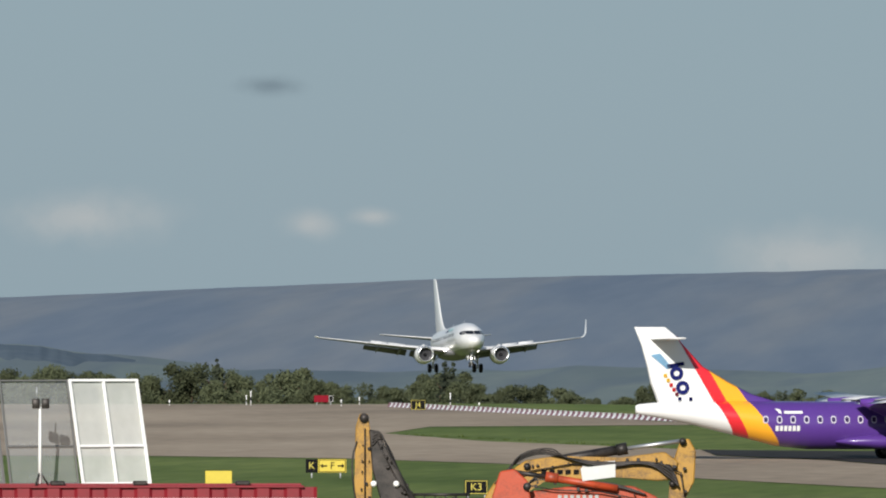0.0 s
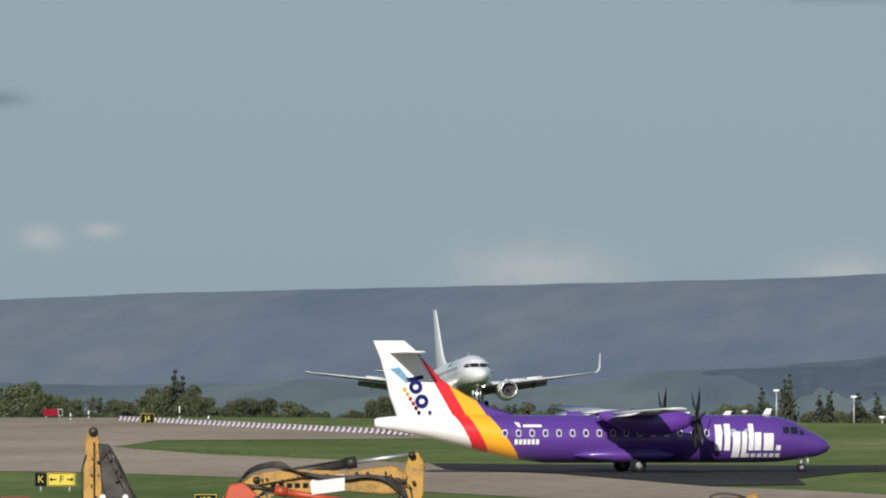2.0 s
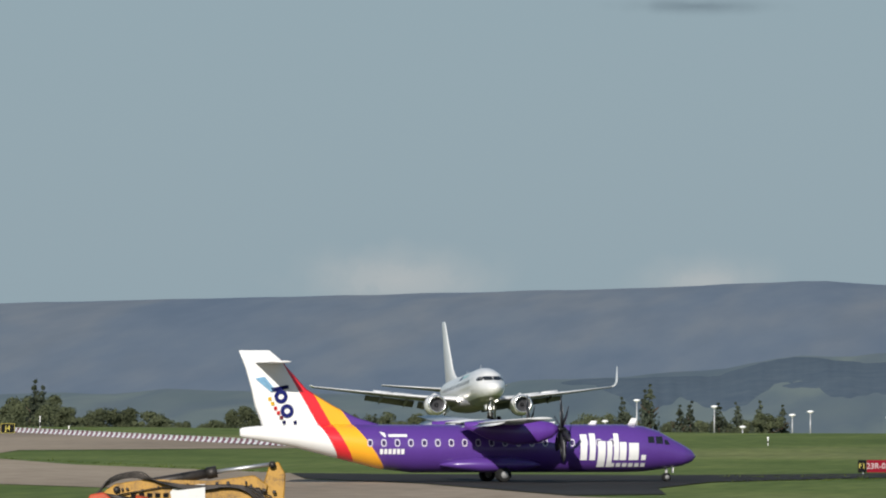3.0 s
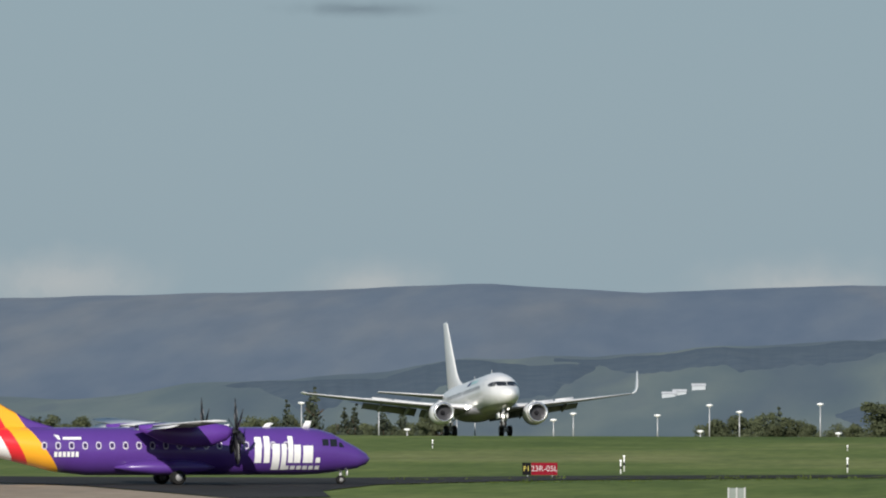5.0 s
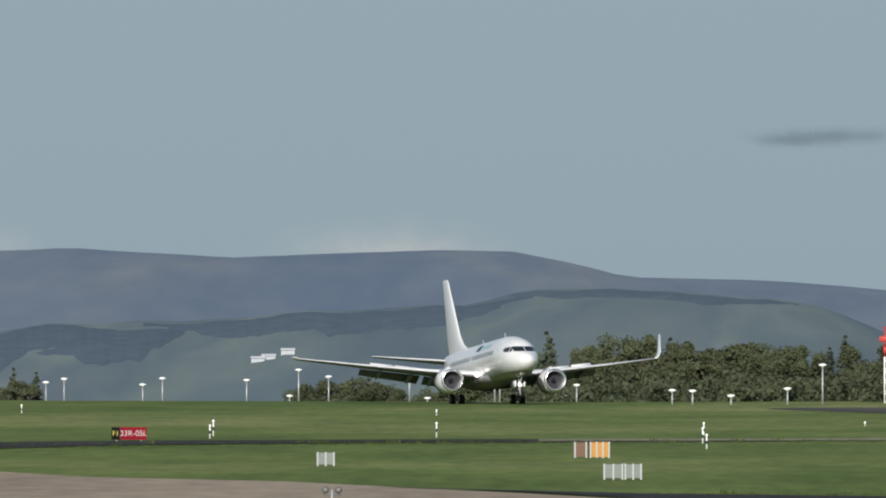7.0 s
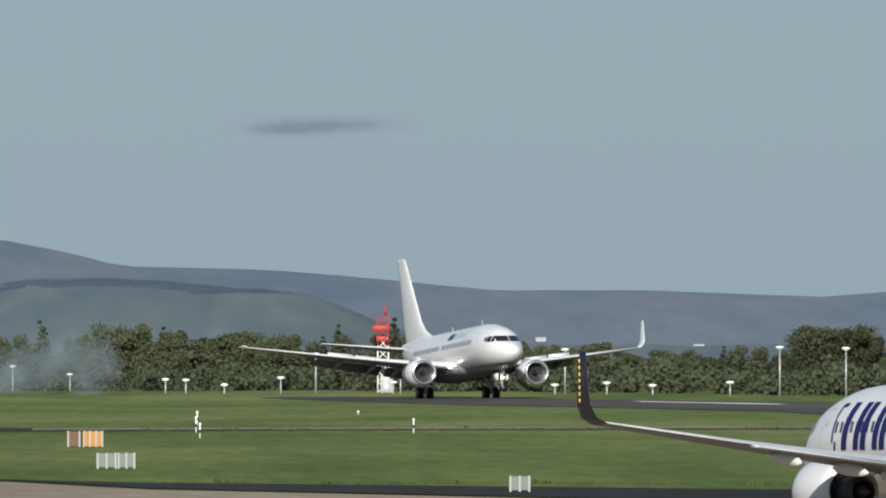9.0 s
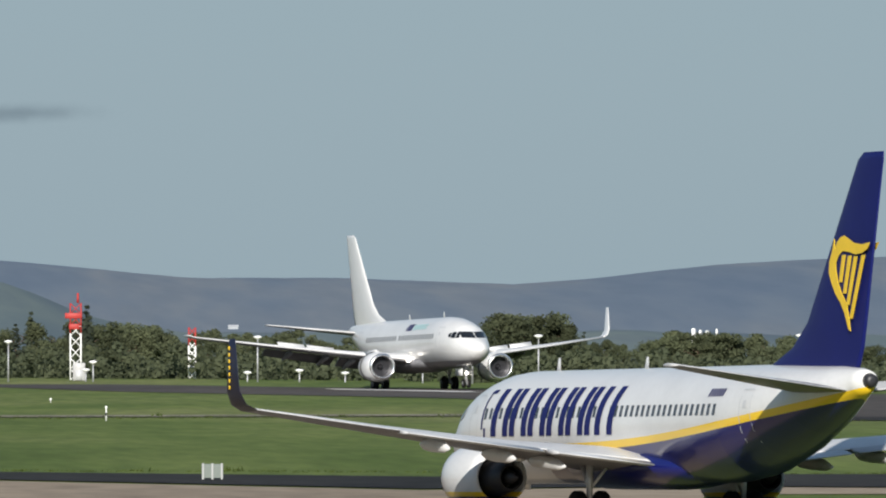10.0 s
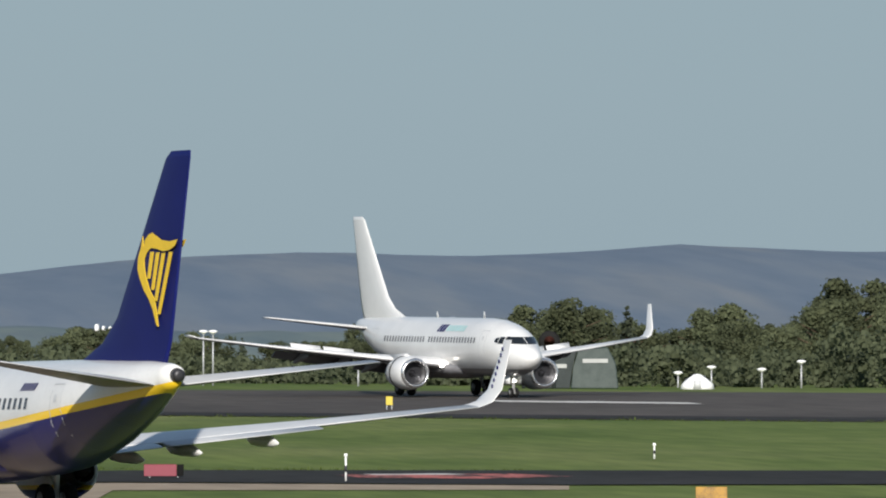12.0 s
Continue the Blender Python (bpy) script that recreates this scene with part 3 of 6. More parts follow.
        if flip:
            for face, mt in ((1, "yellow"), (-1, "navy")):
                for k in range(7):
                    z0 = 4.55 + k * 0.22
                    yy, xx = s * (17.66 + (z0 - 4.5) * 0.143 + face * 0.07), x0 - fw - 21.25 - (z0 - 4.5) * 0.36
                    bm = bmesh.new()
                    box(bm, xx - 0.06, xx + 0.06, yy - 0.012, yy + 0.012, z0, z0 + 0.13)
                    part("title_bar", bm, M[mt], wgl)
        # flaps, spoilers, track fairings
        for y0, y1, l0, l1, z0, z1 in ((2.0, 5.4, 19.1, 18.9, 1.95, 2.35), (5.9, 11.2, 18.75, 19.95, 2.4, 3.0)):
            bm = bmesh.new()
            ca, drop = 1.5, math.radians(flaps)
            loops = []
            lift = 0.18 if flip else 0.14
            for y, le, z in ((y0, l0, z0 + lift), (y1, l1, z1 + lift)):
                lp = []
                for p in foil((0, 0, 0), ca if y < 9 else 1.15, 0.12):
                    lp.append(Vector((x0 - le - fw + p.x * math.cos(drop) - p.z * math.sin(drop), s * y, z - 0.05 + p.z * math.cos(drop) + p.x * math.sin(drop))))
                loops.append(lp)
            rings(bm, loops)
            part("flap", bm, M["wing_grey"] if flip else M["flap_grey"], w)
        if spoilers:
            for y0, y1, l0, l1, z0, z1 in ((6.3, 8.3, 17.5, 18.1, 2.75, 2.98), (8.5, 10.5, 18.15, 18.75, 3.0, 3.22)):
                bm = bmesh.new()
                rings(bm, [[Vector((x0 - l - fw, s * y, z)), Vector((x0 - l - fw - 0.35, s * y, z + 0.42)), Vector((x0 - l - fw - 0.41, s * y, z + 0.40)), Vector((x0 - l - fw - 0.06, s * y, z))] for y, l, z in ((y0, l0, z0), (y1, l1, z1))])
                part("spoiler", bm, M["white"], w)
        for y, le, z, ln in ((4.95, 16.1, 2.28, 3.6), (6.95, 16.85, 2.52, 3.3), (9.6, 17.9, 2.84, 2.9)):
            bm = bmesh.new()
            tilt = 0.12 + 0.012 * flaps
            loops = []
            for k, r in ((0, 0.04), (0.15, 0.2), (0.45, 0.27), (0.8, 0.2), (1.0, 0.04)):
                loops.append([Vector((x0 - le - fw - k * ln, s * (y + 0.6 * r * math.cos(a)), z - 0.1 - tilt * max(0, k - 0.35) * ln * 0.6 + r * math.sin(a))) for a in [2 * math.pi * i / 10 for i in range(10)]])
            rings(bm, loops)
            part("flap_fairing", bm, M["wing_white"] if flip else M["belly_shade_grey"], w)
        engine_737(root, x0 - 9.9 - fw, s * 4.83, 1.62, cowl_mat, reverse=spoilers)
        # landing lights at the wing root
        bm = bmesh.new()
        lathe(bm, [(0.0, 0.02), (0.0, 0.16), (-0.1, 0.18)], (x0 - 11.6 - fw, s * 2.15, 2.15), "X", 10)
        part("landing_lamp", bm, M["landing"] if not flip else M["lens"], w)
        # tailplane
        bm = bmesh.new()
        rings(bm, [foil((x0 - le, s * y, z), ch, 0.085) for y, le, ch, z in ((0.5, L - 5.0, 4.2, c + 1.05), (7.15, L - 0.65, 1.5, c + 1.85))])
        tp = part("tailplane", bm, [M["wing_white"] if not flip else M["wing_grey"], M["belly_shade_grey"]], root)
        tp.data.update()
        # tailplane underside shade painted in the same way
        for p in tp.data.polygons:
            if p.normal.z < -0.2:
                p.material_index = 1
        gear_leg(root, 0.0, s * 2.86, 2.2, 0.565, 0.40, 0.43)
    # fin with dorsal fillet
    bm = bmesh.new()
    rings(bm, [foil((x0 - le, 0, z), ch, th, axis="Z") for z, le, ch, th in
               ((c + 1.5, L - 10.2, 9.2, 0.03), (c + 2.0, L - 8.6, 7.9, 0.035), (c + 2.55, L - 6.8, 6.4, 0.045), (c + 3.4, L - 5.45, 5.3, 0.05), (c + 8.76, L - 1.0, 2.25, 0.05), (c + 9.0, L - 0.5, 1.75, 0.04))])
    part("fin", bm, tail_mat, root)
    # nose gear with doors, aerials
    ng = gear_leg(root, x0 - 4.0, 0.0, 1.9, 0.34, 0.2, 0.2, "nose_gear", 0)
    bm = bmesh.new()
    for s in (-1, 1):
        box(bm, x0 - 5.3, x0 - 3.6, s * 0.42 - 0.02, s * 0.42 + 0.02, 0.95, 1.5)
    part("gear_door", bm, M["white"], ng)
    if not flip:
        bm = bmesh.new()
        lathe(bm, [(0.0, 0.02), (0.0, 0.13), (-0.1, 0.14)], (x0 - 3.75, 0, 1.15), "X", 10)
        part("taxi_lamp", bm, M["landing"], ng)
    for st, hgt in ((9.0, 0.45), (17.5, 0.4)):
        bm = bmesh.new()
        rings(bm, [foil((x0 - st, 0, c + 1.97), 0.4, 0.05, axis="Z"), foil((x0 - st - 0.2, 0, c + 2.0 + hgt), 0.2, 0.05, axis="Z")])
        part("aerial", bm, M["white"], root)
    return root, fus, sect, x0, L


def jet_white():
    root, fus, sect, x0, L = airliner_737("landing_jet", "plain white twin-engine jet airliner with gear down, landing", (0, 0), livery("white_and_grey_hull", (0.71, 0.71, 0.70), [((0.22, 0.22, 0.235), 0, -1, 0, 1.95)]), M["white"], M["white"], M["white"], 26, True, one_winglet=True)
    # small dark and teal title on the forward cabin, starboard, as plain shapes
    for a, b_, mt in ((12.6, 13.05, "navy"), (13.15, 13.55, "navy"), (13.65, 13.95, "navy")):
        bm = bmesh.new()
        side_patch(bm, sect, x0, ((a, 4.45), (b_, 4.45), (b_ - 0.12, 4.95), (a - 0.12, 4.95)), -1, 0.02, 1, 2)
        part("title_block", bm, M[mt], fus, "dark blue title block")
    for i in range(7):
        a = 9.1 + i * 0.48
        bm = bmesh.new()
        side_patch(bm, sect, x0, ((a, 4.5), (a + 0.36, 4.5), (a + 0.36, 4.9), (a, 4.9)), -1, 0.02, 1, 2)
        part("title_block", bm, M["pale_teal"], fus, "pale teal title block")
    return root


M["pale_teal"] = paint("pale_teal", (0.42, 0.66, 0.66), 0.4)
NAVY, YELL = (0.007, 0.011, 0.11), (0.85, 0.56, 0.025)


def jet_blue():
    # navy belly below a rising yellow line; x is measured forwards from the main wheels
    k = [(YELL, -0.035, -1.0, 0.0030, 2.92), (NAVY, -0.035, -1.0, 0.0030, 2.66), ((0.67, 0.67, 0.66), 1.0, 1.6, 0.0, -11.0)]
    hull_mat = livery("white_and_navy_hull", (0.69, 0.69, 0.68), k)
    cowl = livery("white_and_navy_cowl", (0.69, 0.69, 0.68), [(YELL, 0, -1, 0, 1.12), (NAVY, 0, -1, 0, 0.95)])
    root, fus, sect, x0, L = airliner_737("taxiing_jet", "white and navy twin-engine jet airliner with a yellow stripe, taxiing away", (3.0, 2.8), hull_mat, M["navy"], cowl, M["navy_shaded"], 2, False, M["white"], flip=True)
    for o in root.children:
        if o.name.startswith("nose_gear"):
            o.location.z = 0.27
        elif o.name.startswith("landing_gear"):
            o.location.z = 0.03
    # big slanted navy title, drawn as plain letter-sized strokes on both sides
    for s in (1, -1):
        for a0, a1, z0, z1 in ((6.35, 6.5, 3.35, 4.7), (6.5, 7.0, 4.62, 4.76), (6.55, 6.72, 3.05, 3.4)):
            bm = bmesh.new()
            side_patch(bm, sect, x0, ((a0, z0), (a1, z0), (a1 + 0.1, z1), (a0 + 0.1, z1)), s, 0.02, 1, 4)
            part("emblem_stroke", bm, M["navy"], fus, "thin navy emblem stroke")
        st = 7.3
        for i in range(7):
            w = 1.72 if i not in (5,) else 0.85
            bm = bmesh.new()
            lean = 0.42 * (1 if s > 0 else -1)
            zz0, zz1 = 3.1, 4.78
            def q(a, b_, z0, z1):
                ka, kb = lean * (z0 - zz0) / (zz1 - zz0), lean * (z1 - zz0) / (zz1 - zz0)
                side_patch(bm, sect, x0, ((a - ka * -1, z0), (b_ - ka * -1, z0), (b_ - kb * -1, z1), (a - kb * -1, z1)), s, 0.02, 1, 6)
            q(st, st + 0.52, zz0, zz1)
            if w > 1:
                q(st + w - 0.56, st + w - 0.04, zz0, zz1)
            part("title_block", bm, M["navy"], fus, "navy title block")
            st += w + 0.12
        for i in range(6):
            bm = bmesh.new()
            a = L - 10.3 + i * 0.24
            side_patch(bm, sect, x0, ((a, 4.35), (a + 0.16, 4.35), (a + 0.2, 4.62), (a + 0.04, 4.62)), s, 0.02, 1, 1)
            part("marking_bar", bm, M["navy"], fus)
        # harp-like emblem on the fin: plain yellow sweep, frame and strings
        def fin_y(z):
            return 0.2 - 0.012 * (z - 6)
        def emblem(name, pts):
            """pts: aft and down from the emblem's top front corner, in hundredths of its width and height."""
            bm = bmesh.new()
            f = bm.faces.new([bm.verts.new((-15.2 - a * 0.037, s * fin_y(9.67 - b * 0.0324), 9.67 - b * 0.0324)) for a, b in pts])
            bmesh.ops.triangulate(bm, faces=[f])
            bmesh.ops.solidify(bm, geom=list(bm.faces), thickness=0.02)
            part(name, bm, M["yellow"], fin, "flat yellow emblem stroke", smooth=False)
        fin = [o for o in root.children if o.name.startswith("fin")][0]
        emblem("emblem", [(20, 7), (28, 2), (37, 0), (46, 3), (60, 8), (80, 10), (99, 8), (92, 15), (80, 19), (64, 20), (48, 17), (34, 16), (24, 21), (18, 28), (16, 14)])
        emblem("emblem", [(16, 14), (18, 28), (19, 36), (24, 48), (33, 60), (45, 70), (50, 82), (55, 99), (50, 97), (40, 80), (30, 69), (18, 60), (8, 48), (2, 38), (3, 26), (9, 16), (14, 3)])
        for a0, a1, b0, b1 in ((37, 29, 20, 48), (51, 39, 21, 60), (65, 47, 22, 72), (83, 55, 21, 86)):
            emblem("emblem_string", [(a0 - 4, b0), (a0 + 4, b0), (a1 + 4, b1), (a1 - 3, b1)])
    return root


# ---- turboprop ----
def turboprop():
    PUR, YEL, RED, WHT = (0.088, 0.036, 0.225), (0.80, 0.36, 0.02), (0.62, 0.02, 0.03), (0.72, 0.72, 0.71)
    x0, L = 12.0, 27.17
    # diagonal tail bands: purple, then yellow, red, white towards the tail
    bands = [(YEL, -1, -0.72, 0, -6.17), (RED, -1, -0.58, 0, -7.86), (WHT, -1, -0.58, 0, -8.65)]
    hull_mat = livery("purple_hull", PUR, bands)
    root = thing("turboprop_airliner", "purple turboprop airliner with white tail and red and yellow bands", "airliner")
    c = 1.93
    rows = [(0.0, 1.45, 0.04, 0.04), (0.25, 1.47, 0.36, 0.34), (0.8, 1.53, 0.66, 0.62), (1.5, 1.66, 0.92, 0.86), (2.3, 1.82, 1.15, 1.14), (3.2, 1.90, 1.33, 1.32), (4.4, c, 1.43, 1.39), (17.0, c, 1.43, 1.39),
            (19.0, c + 0.12, 1.38, 1.28), (21.5, c + 0.45, 1.12, 0.98), (24.0, c + 0.75, 0.78, 0.66), (26.2, c + 0.92, 0.42, 0.40), (27.0, c + 0.95, 0.24, 0.28), (27.17, c + 0.95, 0.12, 0.2)]
    bm = bmesh.new()
    sect = hull(bm, rows, x0)
    fus = part("fuselage", bm, hull_mat, root)
    # gear sponsons
    for s in (-1, 1):
        bm = bmesh.new()
        rings(bm, [[Vector((x0 - st, s * 1.25 + 0.75 * k * math.cos(a), 1.0 + 0.45 * k * math.sin(a))) for a in [2 * math.pi * i / 14 for i in range(14)]]
                   for st, k in ((9.6, 0.1), (10.3, 0.6), (11.4, 0.98), (13.2, 1.0), (14.6, 0.6), (15.6, 0.1))])
        part("gear_sponson", bm, hull_mat, fus)
        g = bmesh.new()
        tube(g, (0, s * 1.7, 0.9), (0, s * 2.0, 0.45), 0.1, 0.08)
        gl = part("landing_gear", g, M["strut"], root)
        for k in (-0.22, 0.22):
            wheel("wheel", 0.42, 0.26, gl, (0, s * 2.0 + k, 0.42), M["tyre"], M["rim"])
    g = bmesh.new()
    tube(g, (x0 - 1.75, 0, 0.95), (x0 - 1.75, 0, 0.25), 0.08)
    gl = part("nose_gear", g, M["strut"], root)
    for k in (-0.15, 0.15):
        wheel("wheel", 0.25, 0.16, gl, (x0 - 1.75, k, 0.25), M["tyre"], M["rim"])
    bm = bmesh.new()
    box(bm, x0 - 1.4, x0 - 1.36, -0.2, 0.2, 0.5, 0.85)
    part("gear_door", bm, M["white"], gl)
    # glazing
    for s in (-1, 1):
        for a, b_, z0, z1 in ((1.75, 2.1, 2.15, 2.42), (2.2, 2.65, 2.2, 2.62), (2.75, 3.15, 2.25, 2.62)):
            bm = bmesh.new()
            side_patch(bm, sect, x0, ((a, z0), (b_, z0), (b_, z1), (a + (0.15 if a < 2 else 0.0), z1)), s, 0.02, 2, 2)
            part("cockpit_window", bm, M["glass"], fus)
        st = 5.2
        while st < 20.0:
            bm = bmesh.new()
            oval(bm, sect, x0, st + 0.15, 2.27, 0.165, 0.225, s, 0.012, 0.66)
            fr = part("window_frame", bm, M["win_ring"], fus)
            bm = bmesh.new()
            oval(bm, sect, x0, st + 0.15, 2.27, 0.109, 0.148, s, 0.016)
            part("pane", bm, M["win_tint"], fr)
            st += 0.80
        # title: white letter-sized blocks and a row of squares below
        flow = -1 if s < 0 else 1
        for a, b_, z0, z1 in ((6.85, 7.25, 1.25, 2.75), (6.35, 6.7, 1.25, 2.8), (5.75, 6.2, 0.85, 2.35), (5.35, 5.65, 0.85, 2.35), (4.95, 5.25, 1.25, 2.8), (4.5, 4.9, 1.25, 2.3), (3.75, 4.35, 1.25, 2.25), (3.3, 3.58, 1.25, 1.55)):
            bm = bmesh.new()
            side_patch(bm, sect, x0, ((a, z0), (b_, z0), (b_, z1), (a, z1)), s, 0.03, 1, 6)
            part("title_block", bm, M["white"], fus, "white title block")
        for i in range(6):
            bm = bmesh.new()
            a = 3.3 + i * 0.37
            side_patch(bm, sect, x0, ((a, 0.86), (a + 0.27, 0.86), (a + 0.27, 1.08), (a, 1.08)), s, 0.03, 1, 1)
            part("title_dot", bm, M["white"], fus, "white square")
        for i in range(6):
            bm = bmesh.new()
            a = 17.75 + i * 0.25
            side_patch(bm, sect, x0, ((a, 1.62), (a + 0.18, 1.62), (a + 0.18, 1.92), (a, 1.92)), s, 0.03, 1, 1)
            part("marking_bar", bm, M["white"], fus)
        bm = bmesh.new()
        side_patch(bm, sect, x0, ((17.55, 2.62), (18.65, 2.62), (18.65, 2.77), (17.55, 2.77)), s, 0.03, 3, 1)
        part("marking_bar", bm, M["white"], fus)
        bm = bmesh.new()
        side_patch(bm, sect, x0, ((18.78, 2.60), (18.95, 2.64), (19.16, 2.92), (18.86, 2.86)), s, 0.03, 1, 1)
        part("leaf_mark", bm, M["white"], fus, "small white leaf-shaped mark")
    # high wing, nacelles, propellers
    for s in (-1, 1):
        bm = bmesh.new()
        rings(bm, [foil((x0 - le, s * y, z), ch, th) for y, le, ch, th, z in ((0, 11.45, 2.65, 0.11, 3.42), (4.9, 11.45, 2.65, 0.11, 3.42), (13.5, 11.9, 1.55, 0.09, 3.72))])
        w = part("wing", bm, M["wing_grey"], root)
        # drooped flaps, added to widen the shadow the wing casts
        for y0, y1, le0, le1, z0, z1 in ((1.5, 3.5, 13.85, 13.85, 3.36, 3.36), (4.6, 9.3, 13.85, 13.65, 3.36, 3.50)):
            bm = bmesh.new()
            rings(bm, [[Vector((x0 - le + p.x * 0.97 - p.z * 0.26, s * y, z + p.z * 0.97 + p.x * 0.26)) for p in foil((0, 0, 0), 0.72, 0.1)] for y, le, z in ((y0, le0, z0), (y1, le1, z1))])
            part("flap", bm, M["wing_grey"], w)
        bm = bmesh.new()
        loops = []
        for st, hw, hh, zc in ((9.3, 0.22, 0.22, 3.08), (9.65, 0.42, 0.46, 3.02), (10.5, 0.5, 0.68, 2.92), (11.8, 0.5, 0.74, 2.88), (13.3, 0.42, 0.58, 3.0), (14.8, 0.12, 0.16, 3.32)):
            loops.append([Vector((x0 - st, s * 4.05 + hw * math.cos(a), zc + hh * math.sin(a))) for a in [2 * math.pi * i / 14 for i in range(14)]])
        rings(bm, loops)
        part("nacelle", bm, M["purple"], root)
        bm = bmesh.new()
        lathe(bm, [(0.0, 0.02), (-0.15, 0.12), (-0.5, 0.2)], (0.62, 0, 0), "X", 12)
        p = part("propeller", bm, M["dark"], root)
        for i in range(6):
            bm = bmesh.new()
            m = Matrix.Rotation(math.pi * i / 3 + 0.35, 4, "X")
            loops = []
            for r, cw, tw in ((0.15, 0.14, 0.9), (0.8, 0.26, 0.7), (1.6, 0.24, 0.45), (1.95, 0.1, 0.35)):
                loops.append([m @ Vector((0.35 + u * math.sin(tw) + v * math.cos(tw), u * math.cos(tw) - v * math.sin(tw), r)) for u, v in ((-cw, 0), (0, 0.03), (cw, 0), (0, -0.03))])
            rings(bm, loops)
            part("blade", bm, M["dark"], p)
        p.matrix_basis = pose(x0 - 9.35, s * 4.05, 3.1)
        PROPS.append((p, (x0 - 9.35, s * 4.05, 3.1)))
        bm = bmesh.new()
        rings(bm, [foil((x0 - le, s * y, z), ch, 0.09) for y, le, ch, z in ((0.0, 24.55, 1.75, 6.90), (3.65, 24.95, 1.1, 6.96))])
        part("tailplane", bm, M["white"], root)
    # fin with long dorsal fillet
    bm = bmesh.new()
    rings(bm, [foil((x0 - le, 0, z), ch, th, axis="Z") for z, le, ch, th in
               ((2.9, 17.5, 8.2, 0.02), (3.3, 18.8, 7.1, 0.025), (3.75, 20.3, 5.75, 0.03), (4.4, 21.6, 4.7, 0.04), (5.35, 23.2, 3.3, 0.05), (6.6, 24.35, 2.5, 0.055), (7.1, 24.75, 2.3, 0.05), (7.62, 25.4, 1.85, 0.04))])
    fin = part("fin", bm, hull_mat, root)
    for s in (-1, 1):
        def mark(name, pts, mt, lab):
            bm = bmesh.new()
            f = bm.faces.new([bm.verts.new((x0 - a, s * 0.165, z)) for a, z in pts])
            bmesh.ops.solidify(bm, geom=[f], thickness=0.02)
            part(name, bm, M[mt], fin, lab, smooth=False)
        # letter-sized dark shapes climbing the fin, with a column of coloured squares
        for a, z, r in ((24.78, 4.95, 0.40), (24.42, 4.12, 0.40)):
            bm = bmesh.new()
            n = 14
            outer = [bm.verts.new((x0 - a - r * math.cos(2 * math.pi * q / n), s * 0.175, z + r * math.sin(2 * math.pi * q / n))) for q in range(n)]
            inner = [bm.verts.new((x0 - a - r * 0.42 * math.cos(2 * math.pi * q / n), s * 0.175, z + r * 0.42 * math.sin(2 * math.pi * q / n))) for q in range(n)]
            for q in range(n):
                bm.faces.new((outer[q], outer[(q + 1) % n], inner[(q + 1) % n], inner[q]))
            part("emblem", bm, M["navy"], fin, "dark blue emblem ring", smooth=False)
        mark("emblem", [(25.35, 5.45), (24.35, 5.62), (24.30, 5.42), (25.28, 5.22)], "navy", "dark blue emblem bar")
        for i, mt in enumerate(("yellow", "yellow", "red", "red", "maroon", "navy")):
            a, z = 25.55 - 0.17 * i, 4.9 - 0.27 * i
            mark("emblem_dot", [(a, z), (a - 0.2, z + 0.03), (a - 0.22, z - 0.17), (a - 0.02, z - 0.2)], mt, "small coloured square")
        mark("emblem_dot", [(24.05, 3.55), (23.85, 3.58), (23.83, 3.38), (24.03, 3.35)], "navy", "small coloured square")
        mark("emblem", [(26.3, 6.0), (25.75, 6.1), (25.1, 5.35), (25.35, 5.2)], "sky", "pale blue emblem block")
    for st, hgt in ((3.6, 0.35), (6.0, 0.2), (8.5, 0.15)):
        bm = bmesh.new()
        rings(bm, [foil((x0 - st, 0, c + 1.34), 0.5, 0.08, axis="Z"), foil((x0 - st + 0.1, 0, c + 1.4 + hgt), 0.35, 0.08, axis="Z")])
        part("aerial", bm, M["white"], fus)
    return root


PROPS = []
M["win_ring"] = paint("window_surround", (0.50, 0.47, 0.56), 0.4)
M["win_tint"] = paint("tinted_pane", (0.045, 0.03, 0.09), 0.15)
M["maroon"] = paint("maroon", (0.2, 0.02, 0.04), 0.4)
M["sky"] = paint("pale_blue", (0.30, 0.55, 0.75), 0.4)
JET, BLUE, PROP = jet_white(), jet_blue(), turboprop()
# ---- trees ----
def leaf_mass(bm, centre, r, n, size, rng, flat=1.0):
    """A clump of leaves that face outwards, unevenly, from its middle."""
    c = Vector(centre)
    for _ in range(n):
        v = Vector((rng.gauss(0, 1), rng.gauss(0, 1), rng.gauss(0, 1))).normalized()
        p = c + Vector((v.x * r, v.y * r, v.z * r * flat)) * (rng.random() ** 0.35) * rng.uniform(0.8, 1.18)
        out = (v + 0.75 * Vector((rng.gauss(0, 1), rng.gauss(0, 1), rng.gauss(0, 1)))).normalized()
        a = out.orthogonal().normalized()
        b = out.cross(a)
        k = size * rng.uniform(0.6, 1.3)
        q = rng.uniform(0, 6.28)
        a, b = a * math.cos(q) + b * math.sin(q), b * math.cos(q) - a * math.sin(q)
        bm.faces.new([bm.verts.new(p + d) for d in (a * k, b * k * 0.7, -a * k, -b * k * 0.7)])


